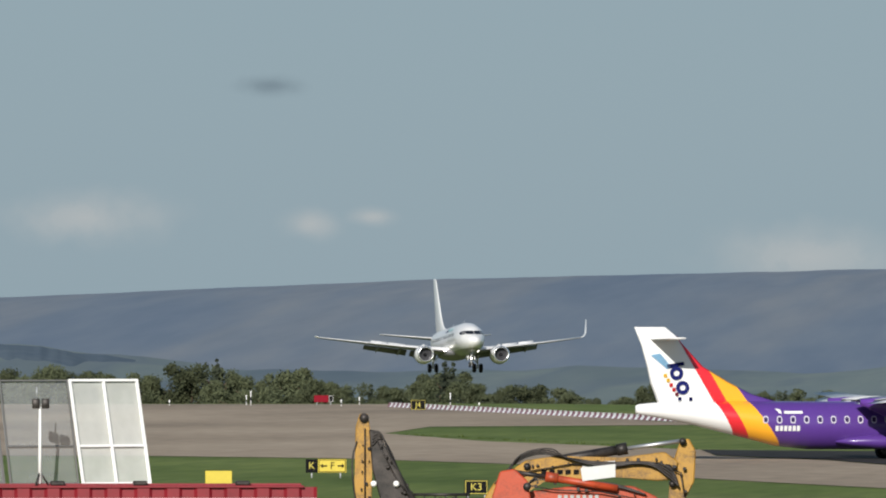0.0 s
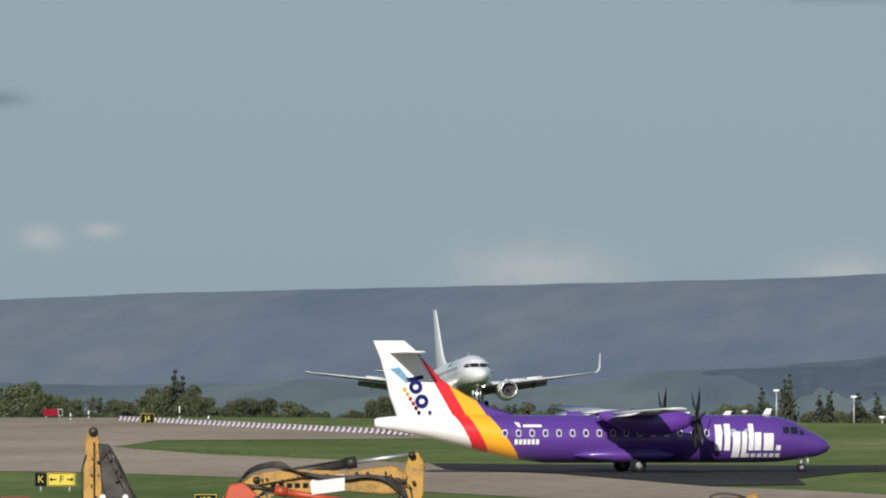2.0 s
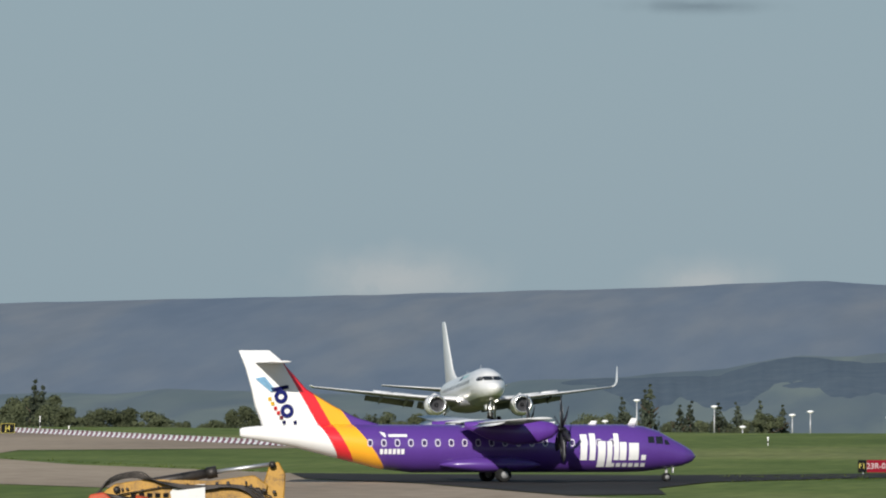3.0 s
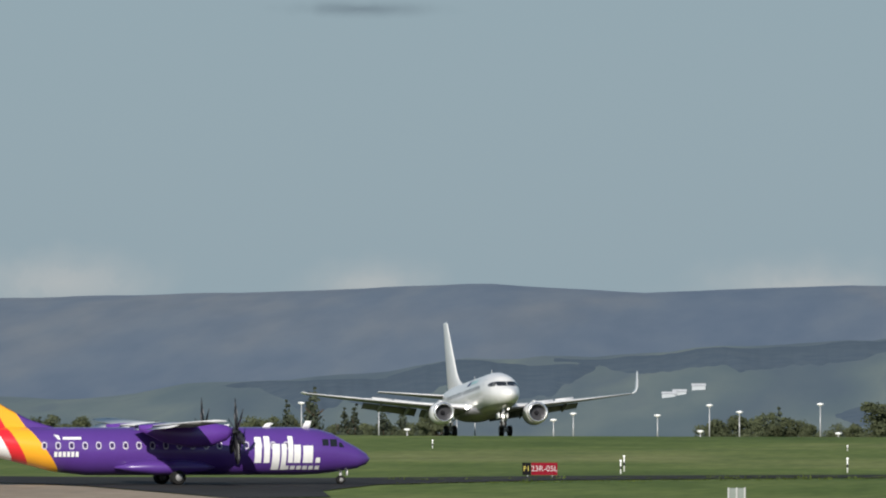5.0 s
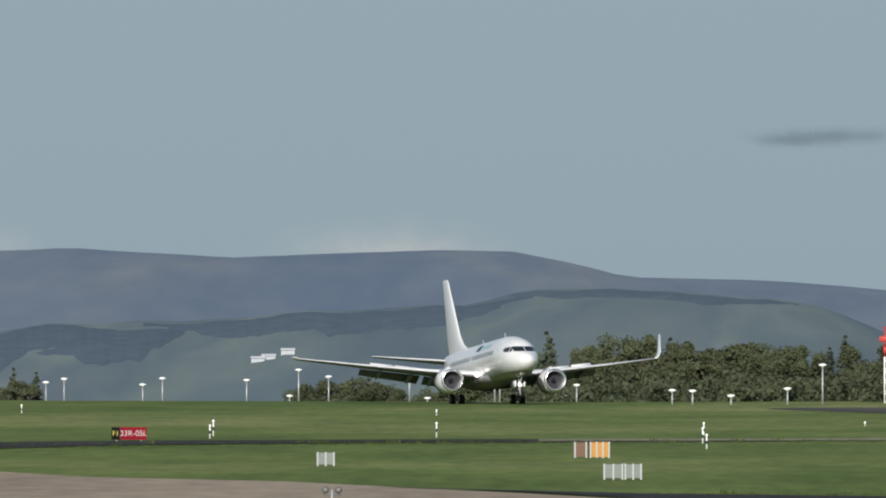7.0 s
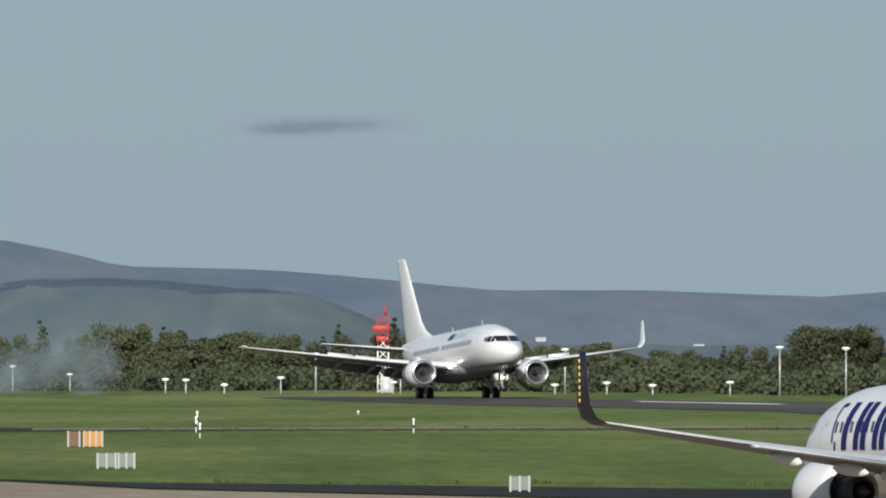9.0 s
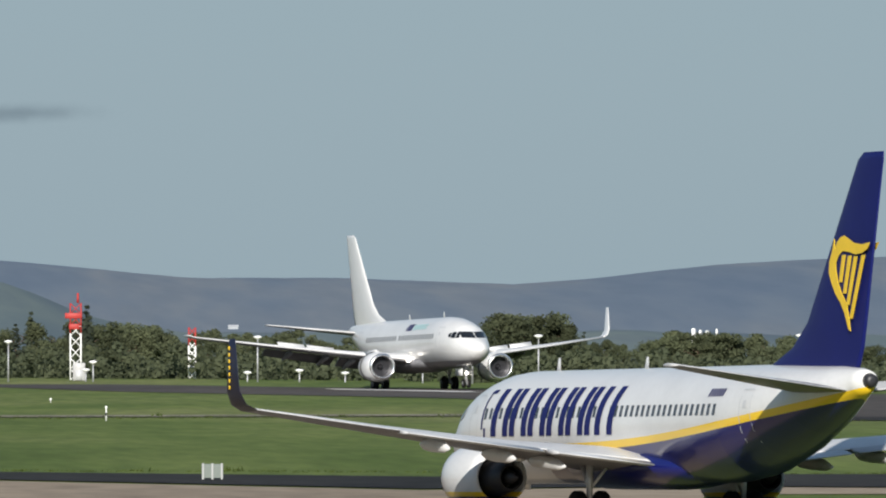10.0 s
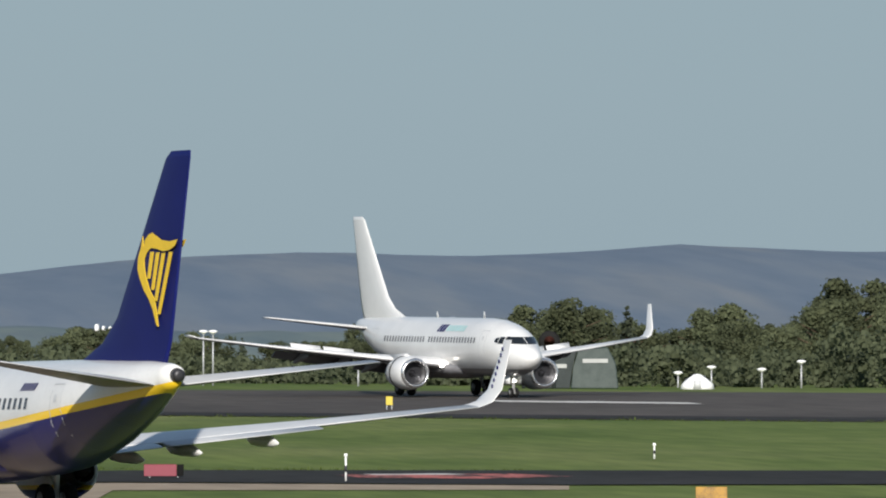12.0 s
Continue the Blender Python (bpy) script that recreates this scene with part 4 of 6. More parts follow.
def make_tree(seed, height, width, conifer=False):
    rng = random.Random(seed)
    e = thing("tree", "dark green conifer beyond the airfield" if conifer else "broadleaf tree in full dark green leaf beyond the airfield", "tree", group="trees beyond the runway")
    bm = bmesh.new()
    tube(bm, (0, 0, -1), (0, 0, height * 0.45), height * 0.03, height * 0.018, 7)
    tube(bm, (0, 0, height * 0.45), (0, 0, height * 0.64), height * 0.018, height * 0.006, 6)
    for i in range(6):
        a, z = rng.uniform(0, 6.28), height * rng.uniform(0.25, 0.6)
        tube(bm, (0, 0, z), (math.cos(a) * width * 0.35, math.sin(a) * width * 0.35, z + height * 0.12), height * 0.012, height * 0.004, 5)
    part("trunk", bm, M["bark"], e)
    bm = bmesh.new()
    if conifer:
        for i in range(12):
            k = i / 11
            r = width * 0.5 * (1 - k) ** 0.8 + 0.12
            leaf_mass(bm, (rng.uniform(-.2, .2), rng.uniform(-.2, .2), height * (0.1 + 0.87 * k)), r, int(70 * (1 - k) + 14), 0.34, rng, 0.7)
    else:
        for i in range(20):
            a, k = rng.uniform(0, 6.28), rng.uniform(0.0, 1.0)
            rr = width * 0.36 * math.sqrt(rng.random())
            z = height * (0.22 + 0.62 * k)
            r = width * rng.uniform(0.12, 0.24) * (1.1 - 0.45 * k)
            leaf_mass(bm, (math.cos(a) * rr, math.sin(a) * rr, z), r, 300, 0.21, rng, 0.8)
    part("crown", bm, M["leaf_dark"] if conifer else M["leaf"], e, smooth=False)
    return e


TREE_TOP = [(-800, 650), (260, 655), (400, 642), (480, 657), (560, 655), (650, 680), (740, 672), (790, 646), (850, 674), (930, 668), (1030, 688), (1080, 698), (1110, 682), (1330, 684), (1500, 690), (1700, 694),
            (2100, 694), (2160, 730), (2560, 730), (2600, 690), (2690, 680), (2760, 700), (2860, 705), (2930, 640), (2990, 618), (3120, 616), (3420, 630), (3640, 626), (3900, 640), (4150, 646), (4330, 655), (4400, 622),
            (4470, 618), (4560, 654), (4680, 641), (4850, 650), (5030, 671), (5100, 688), (5200, 640), (5300, 640), (5490, 612), (5560, 598), (5640, 625), (5720, 640), (5810, 606), (5900, 640), (5985, 608), (6020, 566), (6110, 562), (7000, 576)]


def tree_dist(u):
    return float(np.interp(u, [-900, 2400, 2900, 3600, 5000, 7000], [1880, 1850, 1450, 1270, 1175, 1110]))


def plant_trees():
    kinds = [make_tree(i, 10.0, 8.5 + (i % 3)) for i in range(5)]
    firs = [make_tree(20 + i, 10.0, 4.2, True) for i in range(3)]
    rng = random.Random(4)
    u = -760.0
    spots = []
    while u < 6700:
        spots.append((u, interp(TREE_TOP, u) + rng.uniform(-6, 16), rng.uniform(-10, 40), rng.random() < 0.15))
        if rng.random() < 0.42:
            spots.append((u + rng.uniform(-15, 15), interp(TREE_TOP, u) + rng.uniform(14, 50), rng.uniform(-60, -15), rng.random() < 0.1))
        u += rng.uniform(28, 48)
    spots += [(1828, 672, 0, True), (1875, 651, 0, True), (1868, 660, 9, True), (1930, 684, 0, True), (1948, 678, 0, True), (1998, 681, 0, True), (2030, 680, 0, True), (2070, 678, 0, True), (2110, 684, 0, True),
              (4700, 645, -60, False), (4722, 648, -60, False), (4745, 647, -60, False), (4765, 645, -60, False), (790, 645, -10, True), (800, 655, -20, True), (3640, 611, -20, True), (5655, 619, -20, True), (4415, 614, -20, False), (4462, 615, -20, False), (5560, 594, -20, False), (5815, 603, -10, False)]
    used = set()
    for u, top, back, fir in spots:
        if top > 720:
            continue
        d = tree_dist(u) + back
        base = ground_z(u, d)
        hgt = 1.13 * max(3.0, EYE_Z - (top - 592) * d / F_PX - base)
        src = rng.choice(firs if fir else kinds)
        k = hgt / 10.0
        wide = k * (1.0 if fir else rng.uniform(0.8, 1.15)) * (1.15 if hgt < 8 else 0.95)
        p = at(u, d, base - 0.1)
        m = pose(p.x, p.y, p.z, 0, 0, rng.uniform(0, 360))
        if src not in used:
            used.add(src)
            src.matrix_basis = m
            src.scale = (wide, wide, k)
        else:
            c = copy_thing(src, m)
            c.scale = (wide, wide, k)


plant_trees()


def hedge_dist(u):
    return float(np.interp(u, [2900, 3150, 3600, 4500, 5300, 6000, 7000], [1360, 1290, 1190, 1075, 1012, 985, 965]))


def make_scrub():
    """Hedge and scrub along the foot of the trees."""
    rng = random.Random(9)
    vs, fs = [], []
    for i in range(5200):
        u = rng.uniform(-800, 6700)
        if interp(TREE_TOP, u) > 712:
            continue
        d = tree_dist(u) - rng.uniform(5, 70)
        if u > 2900 and i % 2:
            d = hedge_dist(u) + 70 * rng.random() ** 2
        hmax = max(1.0, 0.75 * (720 - interp(TREE_TOP, u)) / 60.0 * (2.2 + 1.8 * noise.noise((u / 60.0, 0, 3))))
        c, r = at(u, d, ground_z(u, d) + rng.random() ** 1.3 * hmax * 0.8), rng.uniform(0.5, 1.25)
        for _ in range(int(52 * r)):
            v = Vector((rng.gauss(0, 1), rng.gauss(0, 1), rng.gauss(0, 1))).normalized()
            out = (v + 0.6 * Vector((rng.gauss(0, 1), rng.gauss(0, 1), rng.gauss(0, 1)))).normalized()
            a = out.orthogonal().normalized()
            b = out.cross(a)
            k, p, n = rng.uniform(0.14, 0.28), c + v * r * rng.random() ** 0.4, len(vs)
            vs += [p + a * k, p + b * k, p - a * k, p - b * k]
            fs.append((n, n + 1, n + 2, n + 3))
    me = bpy.data.meshes.new("scrub")
    me.from_pydata(vs, [], fs)
    me.materials.append(M["scrub"])
    tagged(new("scrub", me), "dark green hedge and scrub under the trees", "hedge", kind="stuff")


make_scrub()


def make_tufts():
    """Rough grass tufts and clods along the edges of paving and drains."""
    rng = random.Random(21)
    vs, fs = [], []
    lines = [((2000, 212), (2900, 207), 340), ((2900, 206), (4650, 202), 420), ((2000, 219), (2900, 209), 200), ((2900, 209), (4650, 204), 200), ((3200, 299), (5500, 307), 320), ((4750, 210), (6300, 222), 260), ((700, 177), (1240, 205), 160)]
    for (u0, p0), (u1, p1), n in lines:
        for _ in range(n):
            f = rng.random()
            base = lay(u0 + (u1 - u0) * f, p0 + (p1 - p0) * f + rng.uniform(-1.2, 1.2), 0.03)
            r = rng.uniform(0.04, 0.11) * (2.4 if rng.random() < 0.05 else 1.0)
            for _ in range(9):
                a = rng.uniform(0, 6.28)
                foot = base + Vector((rng.uniform(-r, r) * 2.2, rng.uniform(-r, r) * 2.2, -0.02))
                tip = foot + Vector((math.cos(a) * r * 0.5, math.sin(a) * r * 0.5, r * rng.uniform(0.5, 1.1)))
                side = Vector((math.sin(a), -math.cos(a), 0)) * r * 0.28
                k = len(vs)
                vs += [foot - side, foot + side, tip]
                fs.append((k, k + 1, k + 2))
    me = bpy.data.meshes.new("grass_tufts")
    me.from_pydata(vs, [], fs)
    me.materials.append(M["tuft"])
    tagged(new("grass_tufts", me), "rough dark grass tufts along the paving edges", "grass", kind="stuff")


make_tufts()


# ---- lamp posts ----
LAMPS = [(1797, 703), (1853, 666), (1990, 677), (2040, 713), (2128, 692), (2160, 686), (2299, 696), (2334, 685), (2483, 688), (2559, 716), (2575, 670), (2628, 682), (2771, 668), (2803, 721), (2922, 670), (2931, 671), (2966, 683),
         (3046, 717), (3067, 697), (3236, 706), (3272, 707), (3340, 721), (3440, 703), (3502, 661), (3639, 711), (3652, 697), (3925, 731), (3943, 653), (4017, 712), (4098, 722), (4235, 711), (4323, 649), (4440, 651), (5177, 711),
         (5262, 649), (4903, 650), (4920, 650), (5743, 723), (5802, 713), (5891, 717), (5961, 703)]


def plant_lamps():
    bm = bmesh.new()
    lathe(bm, [(0.0, 0.10), (0.06, 0.14), (0.16, 0.35), (0.24, 0.37), (0.30, 0.27), (0.34, 0.05)], (0, 0, 0), "Z", 12, (True, True))
    proto = None
    for u, v in LAMPS:
        d = float(np.interp(u, [1700, 3050, 3200, 4500, 4800, 6200], [1345, 1330, 1180, 1065, 1015, 975]))
        base = ground_z(u, d)
        top = EYE_Z - (v - 592) * d / F_PX
        hgt = max(0.6, top - base - 0.3)
        p = at(u, d, base)
        e = thing("lamp_post", "tall slim grey post with a white lamp head" if hgt > 2 else "low grey stub post with a white lamp head", "lamp post", pose(p.x, p.y, p.z), "lamp posts along the runway")
        b2 = bmesh.new()
        tube(b2, (0, 0, -0.3), (0, 0, hgt), 0.085, 0.06, 8)
        part("post", b2, M["galv"], e)
        if proto is None:
            proto = part("lamp_head", bm, M["lens"], e)
            proto.location = (0, 0, hgt)
        else:
            share("lamp_head", proto, Matrix.Translation((0, 0, hgt)), e)


plant_lamps()


# ---- signs and markers on the airfield ----
def text_mesh(s, size, material, parent, x, y, z):
    cu = bpy.data.curves.new("lettering", "FONT")
    cu.body, cu.size, cu.align_x, cu.align_y, cu.extrude = s, size, "CENTER", "CENTER", 0.005
    tmp = bpy.data.objects.new("lettering", cu)
    scene.collection.objects.link(tmp)
    dg = bpy.context.evaluated_depsgraph_get()
    me = bpy.data.meshes.new_from_object(tmp.evaluated_get(dg))
    bpy.data.objects.remove(tmp)
    me.materials.clear()
    me.materials.append(material)
    o = new("lettering", me)
    o.parent = parent
    o.matrix_basis = pose(x, y, z, 90, 0, 0)
    return o


def facing(u, d, z=0.0):
    p = at(u, d, z)
    return pose(p.x, p.y, p.z, 0, 0, -math.degrees((u - 3000) / F_PX))


def sign(u, d, panels, label, h=0.75, z0=0.3, z=None):
    """panels: (width, board material, text, text material, border material)."""
    w = sum(q[0] for q in panels)
    e = thing("airfield_sign", label, "sign", facing(u, d, ground_z(u, d) + 0.03 if z is None else z), "airfield signs")
    x = -w / 2
    for pw, board, txt, tm, border in panels:
        bm = bmesh.new()
        box(bm, x + 0.01, x + pw - 0.01, -0.1, 0.1, z0, z0 + h, 0.015)
        b = part("board", bm, M[board], e, smooth=False)
        if border:
            for q in ((x + 0.05, x + pw - 0.05, z0 + 0.03, z0 + 0.06), (x + 0.05, x + pw - 0.05, z0 + h - 0.06, z0 + h - 0.03), (x + 0.05, x + 0.08, z0 + 0.06, z0 + h - 0.06), (x + pw - 0.08, x + pw - 0.05, z0 + 0.06, z0 + h - 0.06)):
                bm = bmesh.new()
                box(bm, q[0], q[1], -0.112, -0.102, q[2], q[3])
                part("border", bm, M[border], b, smooth=False)
        if txt:
            text_mesh(txt, min(h * 0.72, 1.28 * pw / max(1.6, 0.62 * len(txt))), M[tm], b, x + pw / 2, -0.115, z0 + h / 2)
        x += pw
    for k in (-0.35, 0.35):
        bm = bmesh.new()
        tube(bm, (k * w, 0, -0.1), (k * w, 0, z0 + 0.05), 0.04)
        part("leg", bm, M["galv"], e)
    return e


M["sign_yellow"] = paint("sign_yellow", (0.54, 0.42, 0.03), 0.5)
M["sign_white"] = paint("sign_white", (0.42, 0.38, 0.38), 0.5)
M["letter_yellow"] = paint("letter_yellow", (0.48, 0.40, 0.05), 0.5)
sign(740, 1232, [(1.42, "black", "J4", "letter_yellow", "letter_yellow")], "black taxiway sign with yellow letters J4", 0.95, 0.06)
s1 = sign(577, 655, [(0.62, "black", "K", "letter_yellow", None), (1.45, "sign_yellow", "", "black", "black")], "black and yellow taxiway sign with arrows", 0.68, 0.25)
text_mesh("F", 0.5, M["black"], s1, 0.32, -0.118, 0.59)
for sx in (-1, 1):
    bm = bmesh.new()
    plate(bm, [(0.0, 0.0), (0.14 * sx, 0.12), (0.14 * sx, 0.035), (0.36 * sx, 0.035), (0.36 * sx, -0.035), (0.14 * sx, -0.035), (0.14 * sx, -0.12)], 0.008, (0.32 - 0.62 * sx, -0.112, 0.59))
    part("arrow", bm, M["black"], s1, "black arrow", smooth=False)
sign(843, 590, [(1.1, "black", "K3", "letter_yellow", "letter_yellow")], "black taxiway sign with yellow letters K3", 0.66, 0.12)
sign(2275, 806, [(0.55, "black", "F1", "letter_yellow", None), (1.65, "signred", "23R-05L", "sign_white", None)], "black and red runway holding sign lettered F1 and 23R-05L", 0.78, 0.1)
sign(573, 1325, [(1.5, "signred", "", "white", None), (0.5, "black", "", "white", "white")], "small red and black holding sign far across the apron", 0.7, 0.3)
sign(387, 600, [(1.25, "sign_yellow", "", "black", None)], "blank yellow board beside the apron", 0.82, 0.22)
# maroon instead of sign red: the shadow on this board is painted in
sign(4833, 548, [(1.4, "maroon", "", "white", None), (0.3, "black", "", "white", None)], "red holding sign by the taxiway, its shade painted in", 0.5, 0.08)
sign(5232, 828, [(0.45, "sign_yellow", "", "black", None)], "small yellow marker board by the runway", 0.55, 0.3)
sign(5802, 486, [(1.2, "plant_yellow", "", "black", None)], "yellow board standing in the near grass", 0.6, 0.0)


def barred_sign(u, d, w, h, label, board, z0=0.08, bars=3):
    e = thing("airfield_sign", label, "sign", facing(u, d, ground_z(u, d) + 0.03), "airfield signs")
    bm = bmesh.new()
    box(bm, -w / 2, w / 2, 0, 0.12, z0, z0 + h, 0.015)
    part("board", bm, M[board], e, smooth=False)
    for i in range(bars):
        x = -w / 2 + w * (i + 0.15) / (bars - 0.7)
        bm = bmesh.new()
        box(bm, x - 0.045, x + 0.045, -0.05, 0.0, 0.0, z0 + h + 0.03, 0.01)
        part("support_bar", bm, M["bar_grey"], e, smooth=False)
    return e


M["bar_grey"] = paint("pale_grey_bar", (0.36, 0.37, 0.36), 0.5)
M["brown"] = paint("brown_board", (0.12, 0.06, 0.03), 0.6)
M["amber"] = paint("amber_board", (0.42, 0.19, 0.015), 0.5)
M["board_grey"] = paint("grey_board", (0.16, 0.19, 0.17), 0.6)
barred_sign(2623, 664, 0.95, 0.62, "grey signboard back with white support bars", "board_grey")
barred_sign(3132, 611, 0.98, 0.66, "grey signboard back with white support bars", "board_grey")
barred_sign(3167, 611, 0.85, 0.66, "grey signboard back with white support bars", "board_grey")
barred_sign(3863, 553, 0.92, 0.6, "grey signboard back with white support bars", "board_grey", bars=3)
barred_sign(3108, 704, 1.1, 0.82, "amber signboard back with pale bars", "amber", 0.05, 4)
barred_sign(3074, 705, 0.8, 0.8, "brown signboard back with pale bars", "brown", 0.05, 2)


def marker(u, d, h, label="white marker post with a dark band in the grass"):
    e = thing("marker_post", label, "marker post", facing(u, d, ground_z(u, d)), "marker posts in the grass")
    bm = bmesh.new()
    h *= 0.85
    tube(bm, (0, 0, 0), (0, 0, h), 0.045, 0.04, 8)
    part("post", bm, M["lens"], e)
    bm = bmesh.new()
    tube(bm, (0, 0, h * 0.4), (0, 0, h * 0.65), 0.055, None, 8)
    part("band", bm, M["dark"], e)
    bm = bmesh.new()
    box(bm, -0.07, 0.07, -0.07, 0.07, h, h + 0.13, 0.02)
    part("cap", bm, M["lens"], e)


for u, v, h in ((2418, 793, 0.9), (2424, 789, 1.1), (2819, 791, 1.0), (3290, 802, 1.0), (3297, 812, 0.9), (3292, 789, 0.9), (3675, 803, 0.9), (2085, 748, 0.7), (2819, 752, 0.4), (5155, 901, 1.25), (5701, 872, 0.7), (3577, 775, 0.2), (4820, 800, 0.3)):
    marker(u, EYE_Z * F_PX / (v - 592), h)
for u, d, h in ((436, 1320, 1.1), (444, 1320, 1.6), (300, 1320, 0.5), (604, 1300, 0.7), (797, 1280, 1.6), (636, 1330, 0.8), (848, 1260, 0.6)):
    marker(u, d, h, "white marker post at the edge of the apron")


def barrier_row():
    """Red and white water-filled barriers in a row."""
    n = 150
    a, b = at(690, 1296), at(1400, 1010)
    ms = {}
    step = (b - a) / n
    yaw = math.degrees(math.atan2(step.y, step.x))
    ln = step.length
    for i in range(n):
        p = a + step * (i + 0.5)
        mat, lab = (("lens", "white plastic road barrier") if i % 2 else ("maroon", "dark red plastic road barrier"))
        u = 3000 + F_PX * math.atan2(p.x, p.y)
        m = pose(p.x, p.y, 0.03, 0, 0, yaw)
        if mat not in ms:
            bm = bmesh.new()
            rings(bm, [[Vector((x, -0.3, 0)), Vector((x, 0.3, 0)), Vector((x, 0.12, 0.25)), Vector((x, 0.1, 0.44)), Vector((x, -0.1, 0.44)), Vector((x, -0.12, 0.25))] for x in (-ln * 0.48, ln * 0.48)])
            o = part("road_barrier", bm, M[mat], None, smooth=False)
            ms[mat] = o
            o.matrix_basis = m
        else:
            o = share("road_barrier", ms[mat], m)
        tagged(o, lab + " in a row across the taxiway", "barrier", "row of barriers")


barrier_row()


# ---- masts ----
def lattice_tower(u, d, w, h, label, red_from, panel=False):
    base = ground_z(u, d)
    e = thing("lattice_mast", label, "mast", facing(u, d, base))
    n = max(4, int(h / w))
    for (x, y) in ((-1, -1), (1, -1), (1, 1), (-1, 1)):
        bm = bmesh.new()
        tube(bm, (x * w / 2, y * w / 2, -0.2), (x * w / 2, y * w / 2, red_from), 0.07, None, 6)
        part("leg", bm, M["lens"], e)
        bm = bmesh.new()
        tube(bm, (x * w / 2, y * w / 2, red_from), (x * w / 2, y * w / 2, h), 0.07, None, 6)
        part("leg", bm, M["orange"], e, "red upper leg")
    for i in range(n):
        z0, z1 = h * i / n, h * (i + 1) / n
        mt = "orange" if z0 >= red_from - 0.1 else "lens"
        for (ax, ay), (bx, by) in (((-1, -1), (1, -1)), ((1, -1), (1, 1)), ((1, 1), (-1, 1)), ((-1, 1), (-1, -1))):
            bm = bmesh.new()
            tube(bm, (ax * w / 2, ay * w / 2, z0), (bx * w / 2, by * w / 2, z1), 0.045, None, 5)
            tube(bm, (ax * w / 2, ay * w / 2, z1), (bx * w / 2, by * w / 2, z0), 0.045, None, 5)
            part("brace", bm, M[mt], e)
    if panel:
        for z, ww in ((h * 0.80, 0.95), (h * 0.66, 0.6)):
            bm = bmesh.new()
            box(bm, -ww, ww * 0.6, -w / 2 - 0.12, -w / 2 - 0.02, z, z + 0.5, 0.03)
            part("aerial_panel", bm, M["orange"], e)
        bm = bmesh.new()
        tube(bm, (0.2, 0, h), (0.2, 0, h + 0.9), 0.12, 0.1, 6)
        part("top_spike", bm, M["orange"], e)
    return e


lattice_tower(3621, 1165, 0.95, 6.9, "red and white lattice mast behind the runway", 4.2, True)
lattice_tower(3827, 1165, 0.6, 4.6, "short red and white banded mast behind the runway", 3.0)


def hut(u, d, w, h, dp, mt, label, dome=False):
    e = thing("equipment_hut", label, "hut", facing(u, d, ground_z(u, d) + 0.02))
    bm = bmesh.new()
    if dome:
        loops = []
        for k, r in ((0, 1.0), (0.35, 0.9), (0.7, 0.55), (0.95, 0.22), (1.0, 0.05)):
            loops.append([Vector((w / 2 * r * math.cos(a), dp / 2 * r * math.sin(a), h * k)) for a in [2 * math.pi * i / 18 for i in range(18)]])
        rings(bm, loops)
    else:
        box(bm, -w / 2, w / 2, -dp / 2, dp / 2, 0, h, 0.06)
    b = part("shell", bm, M[mt], e)
    bm = bmesh.new()
    box(bm, -0.3, 0.3, -dp / 2 - 0.03, -dp / 2 + 0.2, 0.05, h * 0.6)
    part("door", bm, M["wing_grey"], b)


hut(5777, 968, 2.6, 1.15, 2.2, "lens", "low white domed equipment shelter beyond the runway", True)
hut(3627, 1150, 1.1, 1.6, 1.0, "container_white", "small pale equipment cabinet beside the mast")
hut(3060, 1335, 0.7, 0.6, 0.7, "bar_grey", "small white equipment cabinet behind the runway")
M["shed_grey"] = paint("dark_shed", (0.055, 0.065, 0.065), 0.7, wear=0.3)
M["rig_green"] = surface("dark_green_steel", (0.020, 0.034, 0.032), (0.050, 0.068, 0.062), 1.2, 0.6, bump=0.2)


def training_rig():
    """Dark green steel mock-up with a black round engine on columns."""
    e = thing("fire_training_rig", "dark green steel training rig with a black round engine", "training rig", facing(5560, 978, ground_z(5560, 978)))
    for nm, pts, y0, y1, mt in (("hull", [(-0.3, 0), (3.3, 0), (3.1, 1.9), (2.5, 3.1), (0.3, 3.1), (-0.1, 1.6)], -1.2, 1.2, "rig_green"),
                                ("rear_section", [(-3.2, 0), (-0.35, 0), (-0.2, 1.7), (0.2, 2.9), (-2.2, 2.9), (-3.0, 1.8)], -0.4, 1.6, "shed_grey")):
        prism(nm, pts, y0, y1, mt, e, "", 0.08)
    for x0, x1, z in ((0.6, 2.5, 1.95), (-2.6, -0.6, 1.55)):
        bm = bmesh.new()
        box(bm, x0, x1, -1.26 if x0 > 0 else -0.46, -1.21 if x0 > 0 else -0.41, z, z + 0.3)
        part("window_strip", bm, M["bar_grey"], e, "pale window strip", smooth=False)
    for x, z, r, y in ((-1.9, 3.55, 0.82, -1.0), (-3.5, 2.85, 0.7, 0.6)):
        bm = bmesh.new()
        lathe(bm, [(-0.9, 0.3), (-0.9, r * 0.85), (-0.7, r), (0.6, r * 0.95), (1.4, r * 0.6), (1.4, 0.1)], (x, y, z), "Y", 20, (True, True))
        eng = part("mock_engine", bm, M["tyre"], e, "sooty black engine drum")
        bm = bmesh.new()
        lathe(bm, [(-0.92, 0.05), (-0.93, r * 0.5)], (x, y, z), "Y", 14, (True, True))
        part("engine_hub", bm, M["rust"], eng)
        for k in (-0.35, 0.35):
            bm = bmesh.new()
            tube(bm, (x + k, y + 0.2, 0), (x + k, y + 0.2, z - r * 0.8), 0.14, 0.12)
            part("column", bm, M["shed_grey"], e)


